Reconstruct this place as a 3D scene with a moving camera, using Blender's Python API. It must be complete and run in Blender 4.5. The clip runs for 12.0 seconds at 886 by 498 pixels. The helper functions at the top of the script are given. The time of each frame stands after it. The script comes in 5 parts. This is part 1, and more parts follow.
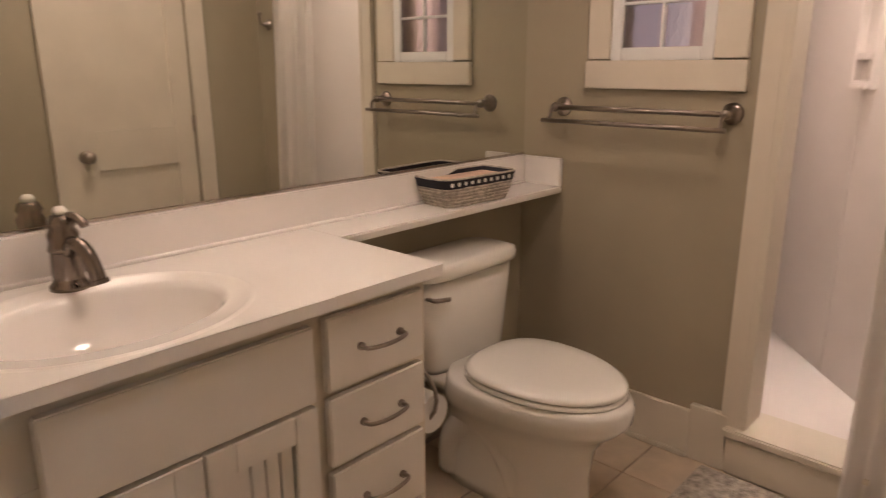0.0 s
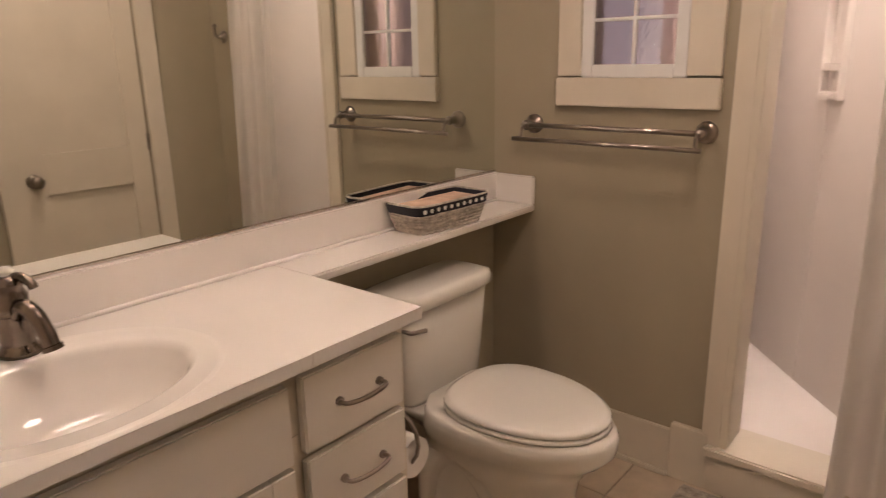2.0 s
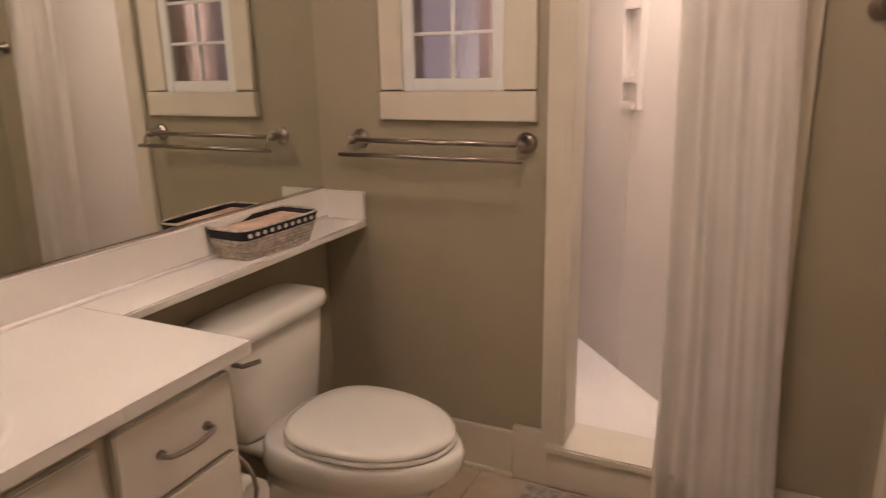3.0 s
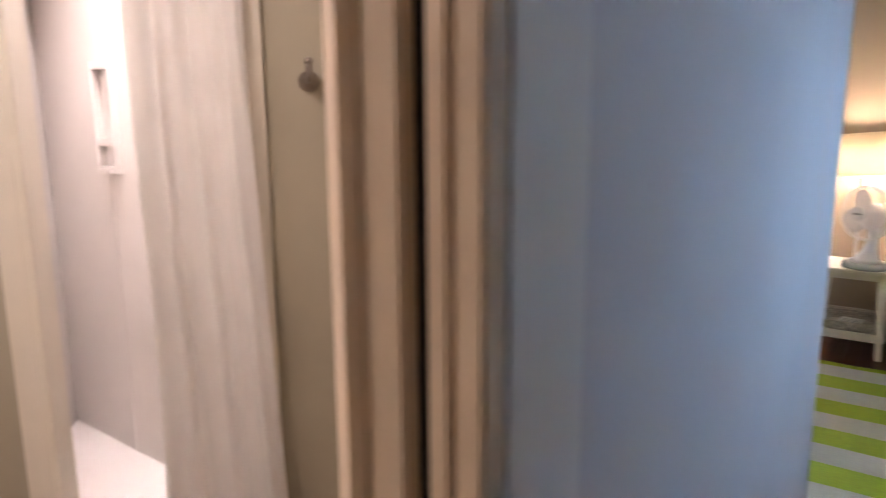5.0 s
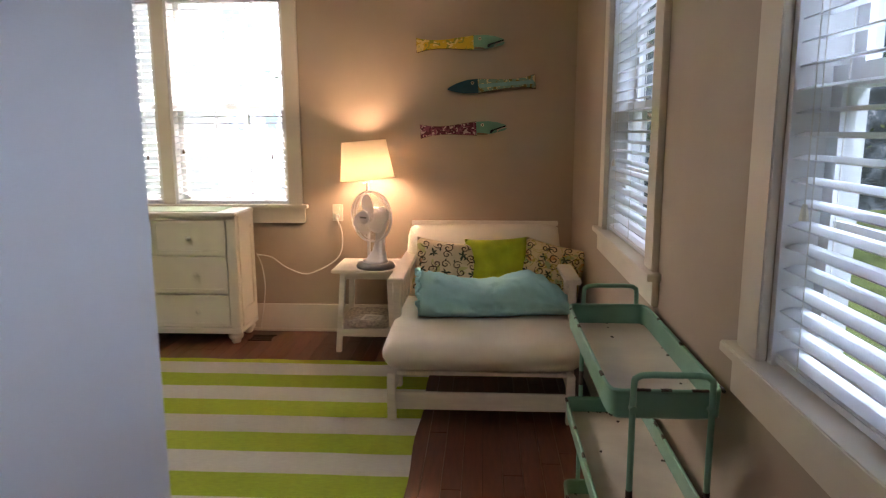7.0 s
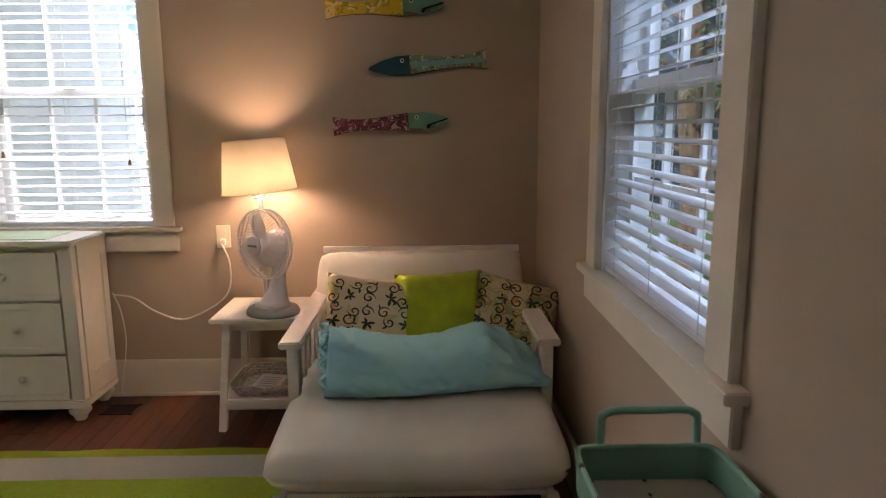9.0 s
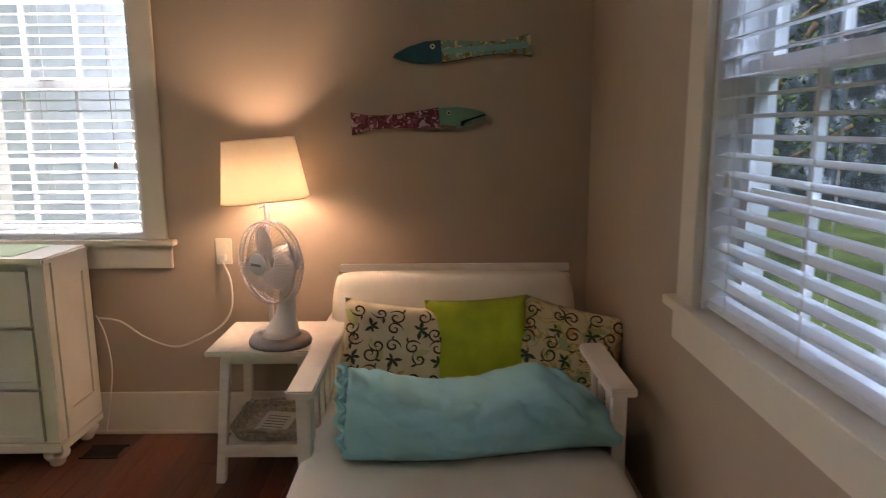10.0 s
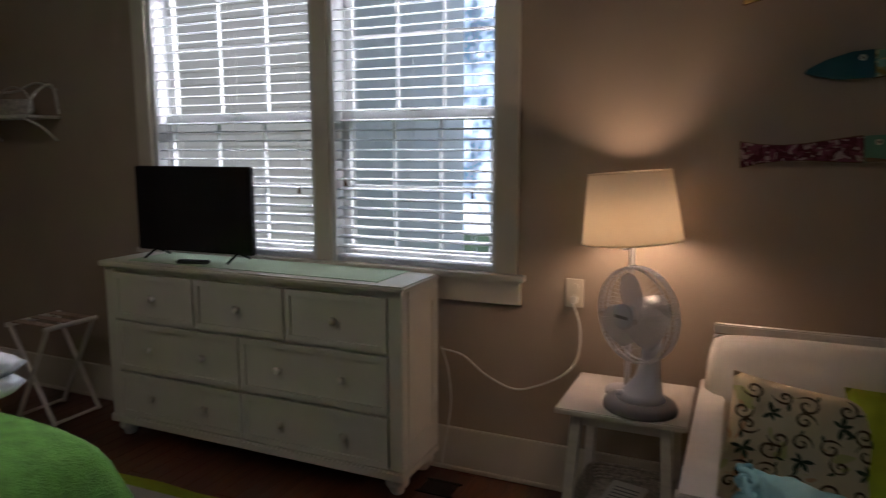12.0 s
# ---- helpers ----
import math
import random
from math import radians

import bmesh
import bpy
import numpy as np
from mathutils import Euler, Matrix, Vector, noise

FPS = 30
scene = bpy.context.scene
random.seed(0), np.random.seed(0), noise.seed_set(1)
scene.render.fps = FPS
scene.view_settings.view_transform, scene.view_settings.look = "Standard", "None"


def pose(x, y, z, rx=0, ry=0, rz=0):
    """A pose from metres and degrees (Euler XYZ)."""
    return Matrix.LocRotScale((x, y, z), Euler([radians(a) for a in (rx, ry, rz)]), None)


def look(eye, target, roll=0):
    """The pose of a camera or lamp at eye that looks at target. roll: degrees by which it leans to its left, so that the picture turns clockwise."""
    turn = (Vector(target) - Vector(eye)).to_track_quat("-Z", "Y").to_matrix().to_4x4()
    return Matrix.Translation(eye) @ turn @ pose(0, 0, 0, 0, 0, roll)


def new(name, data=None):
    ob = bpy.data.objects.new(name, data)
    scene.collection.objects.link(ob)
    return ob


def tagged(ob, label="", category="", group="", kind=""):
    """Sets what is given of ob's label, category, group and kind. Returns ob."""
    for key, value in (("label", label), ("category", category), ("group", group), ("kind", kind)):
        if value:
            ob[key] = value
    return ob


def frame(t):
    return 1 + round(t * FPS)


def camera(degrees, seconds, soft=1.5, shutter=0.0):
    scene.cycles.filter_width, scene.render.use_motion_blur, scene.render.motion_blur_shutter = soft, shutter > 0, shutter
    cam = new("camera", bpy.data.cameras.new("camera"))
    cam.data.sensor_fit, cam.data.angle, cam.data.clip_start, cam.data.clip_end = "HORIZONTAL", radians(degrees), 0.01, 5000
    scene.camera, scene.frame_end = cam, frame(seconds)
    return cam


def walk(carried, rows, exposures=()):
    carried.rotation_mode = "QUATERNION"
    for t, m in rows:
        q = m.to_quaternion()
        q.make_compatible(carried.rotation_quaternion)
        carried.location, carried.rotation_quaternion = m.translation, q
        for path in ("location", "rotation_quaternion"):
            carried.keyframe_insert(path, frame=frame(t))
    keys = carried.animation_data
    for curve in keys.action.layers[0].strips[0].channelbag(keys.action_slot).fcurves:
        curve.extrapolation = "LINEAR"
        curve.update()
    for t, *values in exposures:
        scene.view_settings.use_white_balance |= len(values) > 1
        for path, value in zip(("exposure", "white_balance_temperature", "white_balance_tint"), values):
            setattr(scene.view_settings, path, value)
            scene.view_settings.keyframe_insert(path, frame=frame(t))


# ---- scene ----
cam = camera(66.0, 12.0, soft=1.1, shutter=0.4)
PATH = [
    (0, (1.975, 1.257, 1.299), (0.044, 1.248, 0.777), -0.2),
    (0.5, (2.012, 1.258, 1.339), (0.096, 1.068, 0.799), -1.0),
    (1, (1.983, 1.252, 1.358), (0.066, 1.058, 0.817), -1.0),
    (1.5, (1.937, 1.244, 1.371), (0.015, 1.129, 0.829), -1.0),
    (2, (1.882, 1.227, 1.380), (-0.042, 1.326, 0.840), -1.1),
    (2.5, (1.848, 1.243, 1.390), (-0.056, 1.540, 0.855), -1.1),
    (2.7, (1.831, 1.247, 1.388), (-0.055, 1.647, 0.858), -1.1),
    (4.3, (1.848, 1.304, 1.394), (0.343, 2.551, 0.971), -1.0),
    (4.6, (1.854, 1.373, 1.388), (0.471, 2.764, 0.997), -0.8),
    (5, (1.915, 1.398, 1.390), (0.779, 3.002, 1.022), -0.4),
    (5.5, (2.044, 1.407, 1.393), (1.199, 3.184, 1.031), 0.0),
    (6, (2.158, 1.567, 1.410), (1.695, 3.480, 1.043), 0.0),
    (6.5, (2.275, 1.635, 1.394), (2.062, 3.593, 1.047), -0.3),
    (7, (2.35, 1.875, 1.377), (2.23, 3.841, 1.031), -0.2),
    (7.5, (2.33, 2.13, 1.381), (2.299, 4.099, 1.035), -0.4),
    (7.7, (2.344, 2.232, 1.375), (2.346, 4.202, 1.028), -0.4),
    (9.5, (2.382, 3.288, 1.351), (2.428, 5.257, 0.999), -0.32),
    (10, (2.288, 3.5, 1.345), (2.301, 5.468, 0.994), -0.31),
    (10.5, (2.184, 3.634, 1.358), (2.143, 5.604, 1.011), -0.41),
    (11, (2.107, 3.743, 1.361), (1.876, 5.703, 1.037), -0.4),
    (11.5, (2.032, 3.774, 1.357), (1.522, 5.687, 1.074), -0.22),
    (12, (1.951, 3.794, 1.378), (1.151, 5.604, 1.091), -0.01),
]
EXPO = [(0, 0.0, 6500, 10), (2.7, 0.0, 6500, 10), (4.4, -0.3, 6550, 10), (4.7, 0.1, 6450, 10), (5.1, 0.85, 5450, 10), (5.6, 0.95, 5650, 11), (6.2, 0.6, 6600, 18), (7.2, 0.25, 6900, 20), (7.7, -0.05, 6700, 20), (9.5, -0.15, 6450, 20), (10.5, -0.4, 6450, 20), (11.2, -1.6, 5900, 16), (12, -1.65, 5850, 16)]
walk(cam, [(t, look(e, a, r)) for t, e, a, r in PATH], EXPO)

# ---- light ----
world = bpy.data.worlds.new("sky")
scene.world = world
world.use_nodes = True
wn = world.node_tree.nodes
sky = wn.new("ShaderNodeTexSky")
sky.sky_type, sky.sun_disc = "NISHITA", False
sky.sun_elevation, sky.sun_rotation = radians(43), radians(218)
wn["Background"].inputs["Strength"].default_value = 0.07
world.node_tree.links.new(sky.outputs[0], wn["Background"].inputs["Color"])


def lamp(name, kind, m, power, color, size=0.5, size_y=None):
    d = bpy.data.lights.new(name, kind)
    d.energy, d.color = power, color
    if kind == "AREA":
        d.shape, d.size, d.size_y = "RECTANGLE", size, size_y or size
    elif kind == "SUN":
        d.angle = radians(0.6)
    else:
        d.shadow_soft_size = size
    ob = new(name, d)
    ob.matrix_world = m
    return ob


WARM = (1.0, 0.755, 0.62)
# the bathroom stands at an angle to the bedroom
BATH = pose(-0.611, 1.549, 0, 0, 0, -42.6)
lamp("sun", "SUN", look((-8, -10, 12), (0, 0, 0)), 5.0, (1.0, 0.96, 0.90))
lamp("vanity_light", "AREA", BATH @ look((1.40, 0.16, 2.12), (1.15, 1.2, 0.6)), 5.5, WARM, 0.6, 0.12)
lamp("bath_ceiling_light", "AREA", BATH @ look((0.9, 1.1, 2.50), (0.9, 1.1, 0)), 11.8, WARM, 0.3)
lamp("shower_light", "AREA", BATH @ look((-0.45, 1.0, 2.35), (-0.45, 1.0, 0)), 7.6, (1.0, 0.79, 0.68), 0.3).data.spread = radians(110)
lamp("bath_window_sky", "AREA", BATH @ look((-0.26, 0.27, 1.7), (0, 0.27, 1.7)), 0.5, (0.95, 0.80, 0.84), 0.52, 0.95)
lamp("sky_south", "AREA", look((0.1, 7.35, 2.95), (0.1, 5.0, 0.3)), 1450, (1.0, 0.97, 0.93), 2.2, 0.9)
lamp("sky_west_near", "AREA", look((4.0, 2.85, 2.95), (2.2, 2.85, 0.5)), 72, (0.56, 0.75, 1.0), 0.9, 1.0).data.spread = radians(120)
lamp("sky_west_far", "AREA", look((4.0, 4.7, 2.95), (2.2, 4.7, 0.5)), 24, (0.58, 0.76, 1.0), 0.9, 1.0).data.spread = radians(120)
# unseen fill lamp, added under the ceiling to brighten dresser front and rug
lamp("bedroom_fill_light", "AREA", look((-0.25, 4.6, 2.52), (-0.25, 4.6, 0)), 12, (1.0, 0.79, 0.64), 0.5)
lamp("table_lamp_bulb", "POINT", pose(1.612, 6.20, 1.145), 27, (1.0, 0.66, 0.41), 0.06)


# ---- materials ----
def mat(name, color, rough=0.5, vary=0.12, scale=6.0, bump=0.05, bump_scale=60.0, metal=0.0, color2=None, thresh=None, stretch=(1, 1, 1), random_vary=0.0, coat=0.0):
    m = bpy.data.materials.new(name)
    m.use_nodes = True
    nt = m.node_tree
    n, l = nt.nodes, nt.links
    b = n["Principled BSDF"]
    b.inputs["Roughness"].default_value, b.inputs["Metallic"].default_value = rough, metal
    b.inputs["Coat Weight"].default_value = coat
    tc = n.new("ShaderNodeTexCoord")
    mp = n.new("ShaderNodeMapping")
    mp.inputs["Scale"].default_value = stretch
    l.new(tc.outputs["Object"], mp.inputs["Vector"])
    no = n.new("ShaderNodeTexNoise")
    no.inputs["Scale"].default_value, no.inputs["Detail"].default_value = scale, 6
    l.new(mp.outputs[0], no.inputs["Vector"])
    ramp = n.new("ShaderNodeValToRGB")
    lo = color2 or tuple(c * (1 - vary) for c in color)
    hi = color if color2 else tuple(min(1, c * (1 + vary)) for c in color)
    ramp.color_ramp.elements[0].color, ramp.color_ramp.elements[1].color = (*lo, 1), (*hi, 1)
    ramp.color_ramp.elements[0].position, ramp.color_ramp.elements[1].position = thresh or (0.3, 0.7)
    l.new(no.outputs["Fac"], ramp.inputs["Fac"])
    out = ramp.outputs["Color"]
    if random_vary:
        oi = n.new("ShaderNodeObjectInfo")
        mr = n.new("ShaderNodeMapRange")
        mr.inputs["To Min"].default_value, mr.inputs["To Max"].default_value = 1 - random_vary, 1 + random_vary
        l.new(oi.outputs["Random"], mr.inputs["Value"])
        hs = n.new("ShaderNodeHueSaturation")
        l.new(mr.outputs[0], hs.inputs["Value"])
        l.new(out, hs.inputs["Color"])
        out = hs.outputs["Color"]
    l.new(out, b.inputs["Base Color"])
    if bump:
        nb = n.new("ShaderNodeTexNoise")
        nb.inputs["Scale"].default_value, nb.inputs["Detail"].default_value = bump_scale, 4
        l.new(mp.outputs[0], nb.inputs["Vector"])
        bp = n.new("ShaderNodeBump")
        bp.inputs["Strength"].default_value, bp.inputs["Distance"].default_value = bump, 0.01
        l.new(nb.outputs["Fac"], bp.inputs["Height"])
        l.new(bp.outputs[0], b.inputs["Normal"])
    return m


def glow(name, color, power):
    m = bpy.data.materials.new(name)
    m.use_nodes = True
    b = m.node_tree.nodes["Principled BSDF"]
    b.inputs["Base Color"].default_value = (*color, 1)
    b.inputs["Emission Color"].default_value, b.inputs["Emission Strength"].default_value = (*color, 1), power
    return m


WALL = mat("taupe_wall_paint", (0.42, 0.338, 0.258), 0.6, 0.05, 2.5, 0.12, 220)
OLIVE = mat("olive_taupe_wall_paint", (0.385, 0.338, 0.248), 0.6, 0.06, 2.5, 0.12, 220)
HALL = mat("hall_wall_paint", (0.70, 0.69, 0.71), 0.6, 0.04, 2.5, 0.12, 220)
TRIM = mat("cream_trim_paint", (0.70, 0.64, 0.54), 0.35, 0.05, 5, 0.04, 60)
CEIL = mat("ceiling_paint", (0.80, 0.78, 0.74), 0.7, 0.04, 3, 0.1, 150)
CABINET = mat("white_cabinet_paint", (0.78, 0.74, 0.68), 0.35, 0.04, 5, 0.03, 80)
MARBLE = mat("cultured_marble", (0.86, 0.83, 0.80), 0.12, 0.02, 4, 0.0, coat=0.4)
PORCELAIN = mat("porcelain", (0.84, 0.82, 0.77), 0.08, 0.02, 3, 0.0, coat=0.5)
NICKEL = mat("brushed_nickel", (0.34, 0.295, 0.26), 0.28, 0.10, 40, 0.02, 300, 1.0)
FAUCETM = mat("aged_nickel", (0.21, 0.175, 0.15), 0.22, 0.2, 30, 0.02, 300, 1.0)
CHROME = mat("bright_channel_metal", (0.62, 0.58, 0.54), 0.2, 0.05, 40, 0.0, metal=1.0)
SHOWER = mat("shower_surround_acrylic", (0.86, 0.81, 0.78), 0.22, 0.03, 3, 0.02, 20)
CURTAIN = mat("shower_curtain_cloth", (0.84, 0.81, 0.77), 0.75, 0.04, 8, 0.15, 400)
TILE = mat("beige_floor_tile", (0.52, 0.42, 0.32), 0.35, 0.14, 9, 0.06, 50, random_vary=0.08)
GROUT = mat("grout", (0.36, 0.31, 0.26), 0.9, 0.1, 40, 0.3, 200)
WOOD = mat("red_brown_floorboard", (0.10, 0.028, 0.014), 0.32, 0.3, 7, 0.06, 60, stretch=(9, 0.9, 1), random_vary=0.18)
GAP = mat("board_gap", (0.02, 0.01, 0.008), 0.9, 0.1, 9, 0)
RUGW = mat("rug_cream_cotton", (0.80, 0.79, 0.72), 0.95, 0.05, 30, 0.5, 350, stretch=(1, 4, 1))
RUGG = mat("rug_lime_cotton", (0.50, 0.62, 0.06), 0.95, 0.10, 30, 0.5, 350, stretch=(1, 4, 1))
BLIND = mat("blind_slat_vinyl", (0.85, 0.86, 0.88), 0.4, 0.02, 9, 0.0)
SASH = mat("white_sash_paint", (0.80, 0.80, 0.79), 0.4, 0.03, 9, 0.03)
WHITEWOOD = mat("whitewashed_wood", (0.80, 0.75, 0.69), 0.42, 0.06, 10, 0.06, 80, stretch=(1, 1, 6))
DRESSER = mat("dresser_ivory_paint", (0.77, 0.74, 0.64), 0.4, 0.04, 6, 0.03, 70)
FUTON = mat("futon_cream_canvas", (0.80, 0.75, 0.67), 0.9, 0.05, 5, 0.16, 520)
LIME = mat("lime_velvet", (0.42, 0.48, 0.02), 0.85, 0.2, 9, 0.2, 200)
AQUA = mat("aqua_cotton", (0.36, 0.70, 0.76), 0.85, 0.06, 6, 0.35, 34)
MINT = mat("mint_enamel", (0.17, 0.37, 0.27), 0.35, 0.12, 8, 0.05, 50)
RUST = mat("chipped_dark_metal", (0.05, 0.035, 0.025), 0.8, 0.3, 30, 0.3, 90)
TRAY = mat("worn_tray_enamel", (0.62, 0.56, 0.47), 0.28, 0.14, 6, 0.06, 40)
FANW = mat("white_fan_plastic", (0.78, 0.76, 0.78), 0.3, 0.02, 6, 0.0)
GREY = mat("grey_plastic", (0.28, 0.27, 0.27), 0.5, 0.05, 30, 0.02)
BLACK = mat("black_plastic", (0.008, 0.008, 0.009), 0.25, 0.1, 6, 0.0)
IVORY = mat("ivory_plate", (0.74, 0.68, 0.56), 0.3, 0.03, 6, 0)
CORD = mat("white_cord", (0.75, 0.72, 0.66), 0.5, 0.03, 6, 0)
GREENB = mat("green_plush", (0.10, 0.25, 0.03), 0.95, 0.25, 25, 0.6, 180)
TOWEL = mat("white_terry", (0.80, 0.80, 0.84), 0.95, 0.04, 20, 0.6, 300)
WICKER = mat("grey_wicker", (0.52, 0.47, 0.41), 0.8, 0.35, 60, 0.5, 120)
BAND = mat("dark_ribbon", (0.014, 0.014, 0.022), 0.7, 0.2, 30, 0.1)
PAPER = mat("paper", (0.78, 0.76, 0.72), 0.8, 0.04, 20, 0.05)
PAPERP = mat("basket_liner", (0.62, 0.44, 0.34), 0.9, 0.25, 12, 0.3, 80)
RUNNER = mat("green_runner_cloth", (0.56, 0.68, 0.48), 0.9, 0.06, 10, 0.3, 250)
BATHMAT = mat("grey_shag_mat", (0.40, 0.36, 0.31), 0.95, 0.4, 40, 0.9, 120)
BEDWHITE = mat("white_sheet", (0.78, 0.78, 0.80), 0.9, 0.04, 6, 0.1)
LATTICE = mat("luggage_strap", (0.45, 0.32, 0.24), 0.9, 0.35, 60, 0.2)
SHELFM = mat("white_wicker", (0.72, 0.70, 0.64), 0.7, 0.2, 70, 0.4, 120)
TP = mat("tissue", (0.82, 0.80, 0.77), 0.95, 0.04, 20, 0.2)
SLOTSHADE = mat("slot_shade", (0.015, 0.010, 0.007), 0.9, 0.1, 9, 0)
JAMB = mat("jamb_paint", (0.68, 0.53, 0.38), 0.4, 0.06, 5, 0.03)


def pattern(name, base, spots, scale, kind="wave"):
    """Cloth print: curling and blotched motifs in several colours over a base."""
    m = mat(name, base, 0.9, 0.05, 20, 0.3, 300)
    nt = m.node_tree
    n, l = nt.nodes, nt.links
    b = n["Principled BSDF"]
    src = b.inputs["Base Color"].links[0].from_socket
    tc = n.new("ShaderNodeTexCoord")
    for i, (color, lo, hi, sc) in enumerate(spots):
        no = n.new("ShaderNodeTexNoise")
        no.noise_dimensions = "4D"
        no.inputs["W"].default_value = i * 3.7 + 0.4
        no.inputs["Scale"].default_value, no.inputs["Detail"].default_value = sc * scale, 1.0
        no.inputs["Distortion"].default_value = 1.6
        l.new(tc.outputs["Object"], no.inputs["Vector"])
        r = n.new("ShaderNodeValToRGB")
        e = r.color_ramp.elements
        e[0].position, e[0].color = lo - 0.012, (0, 0, 0, 1)
        e[1].position, e[1].color = lo, (1, 1, 1, 1)
        x = e.new(hi)
        x.color = (1, 1, 1, 1)
        x = e.new(hi + 0.012)
        x.color = (0, 0, 0, 1)
        l.new(no.outputs["Fac"], r.inputs["Fac"])
        mix = n.new("ShaderNodeMix")
        mix.data_type = "RGBA"
        l.new(r.outputs["Color"], mix.inputs["Factor"])
        l.new(src, mix.inputs["A"])
        mix.inputs["B"].default_value = (*color, 1)
        src = mix.outputs["Result"]
    l.new(src, b.inputs["Base Color"])
    return m


FLORAL = pattern("floral_print", (0.72, 0.60, 0.40), [((0.55, 0.52, 0.22), 0.62, 0.9, 7), ((0.62, 0.36, 0.20), 0.67, 0.9, 9)], 1.0)
FLORAL2 = pattern("medallion_print", (0.66, 0.55, 0.33), [((0.60, 0.33, 0.14), 0.58, 0.66, 9), ((0.36, 0.42, 0.22), 0.60, 0.9, 8), ((0.45, 0.38, 0.08), 0.45, 0.48, 12)], 1.0)
PRINTBROWN = mat("brown_print_ink", (0.075, 0.042, 0.018), 0.9, 0.3, 30, 0.2, 300)
PRINTGREEN = mat("dark_green_print_ink", (0.045, 0.062, 0.036), 0.9, 0.4, 25, 0.2, 300)
FISHY = pattern("yellow_collage", (0.62, 0.42, 0.03), [((0.75, 0.60, 0.22), 0.55, 0.9, 18), ((0.30, 0.32, 0.04), 0.6, 0.9, 22)], 1.0)
FISHG = pattern("teal_collage", (0.20, 0.34, 0.26), [((0.62, 0.56, 0.32), 0.57, 0.9, 26), ((0.22, 0.18, 0.06), 0.60, 0.9, 20)], 1.0)
FISHP = pattern("plum_collage", (0.10, 0.018, 0.035), [((0.50, 0.36, 0.36), 0.57, 0.9, 30), ((0.22, 0.06, 0.10), 0.55, 0.9, 24)], 1.0)
GREENHEAD = mat("sea_green_paint", (0.12, 0.28, 0.20), 0.45, 0.15, 12, 0.1)
BLUEHEAD = mat("deep_teal_paint", (0.008, 0.075, 0.10), 0.4, 0.2, 12, 0.1)
BROWN = mat("brown_edge", (0.16, 0.09, 0.04), 0.7, 0.2, 20, 0.1)

MIRROR = mat("mirror_silver", (0.86, 0.88, 0.84), 0.01, 0.0, 1, 0, metal=1.0)


def glass(name, color, rough, bump=0.0, scale=20):
    m = mat(name, color, rough, 0.0, 1, bump, scale)
    b = m.node_tree.nodes["Principled BSDF"]
    b.inputs["Transmission Weight"].default_value, b.inputs["IOR"].default_value = 1.0, 1.1 if not bump else 1.3
    return m


CLEAR = glass("window_glass", (0.97, 0.98, 0.98), 0.0)
OBSCURE = glass("obscure_glass", (0.74, 0.64, 0.68), 0.25, 0.8, 26)

SHADE = mat("linen_lamp_shade", (0.90, 0.80, 0.62), 0.85, 0.04, 30, 0.2, 300)
_b = SHADE.node_tree.nodes["Principled BSDF"]
_b.inputs["Transmission Weight"].default_value = 0.0
_tr = SHADE.node_tree.nodes.new("ShaderNodeBsdfTranslucent")
_tr.inputs["Color"].default_value = (0.98, 0.92, 0.80, 1)
_mx = SHADE.node_tree.nodes.new("ShaderNodeMixShader")
_mx.inputs["Fac"].default_value = 0.75
SHADE.node_tree.links.new(_b.outputs[0], _mx.inputs[1])
SHADE.node_tree.links.new(_tr.outputs[0], _mx.inputs[2])
SHADE.node_tree.links.new(_mx.outputs[0], SHADE.node_tree.nodes["Material Output"].inputs["Surface"])
_b = CURTAIN.node_tree.nodes["Principled BSDF"]
_tr = CURTAIN.node_tree.nodes.new("ShaderNodeBsdfTranslucent")
_tr.inputs["Color"].default_value = (0.84, 0.80, 0.76, 1)
_mx = CURTAIN.node_tree.nodes.new("ShaderNodeMixShader")
_mx.inputs["Fac"].default_value = 0.4
CURTAIN.node_tree.links.new(_b.outputs[0], _mx.inputs[1])
CURTAIN.node_tree.links.new(_tr.outputs[0], _mx.inputs[2])
CURTAIN.node_tree.links.new(_mx.outputs[0], CURTAIN.node_tree.nodes["Material Output"].inputs["Surface"])
_b = BLIND.node_tree.nodes["Principled BSDF"]
_tr = BLIND.node_tree.nodes.new("ShaderNodeBsdfTranslucent")
_tr.inputs["Color"].default_value = (0.86, 0.88, 0.90, 1)
_mx = BLIND.node_tree.nodes.new("ShaderNodeMixShader")
_mx.inputs["Fac"].default_value = 0.3
BLIND.node_tree.links.new(_b.outputs[0], _mx.inputs[1])
BLIND.node_tree.links.new(_tr.outputs[0], _mx.inputs[2])
BLIND.node_tree.links.new(_mx.outputs[0], BLIND.node_tree.nodes["Material Output"].inputs["Surface"])
BULB = glow("bulb_glow", (1.0, 0.60, 0.30), 25)


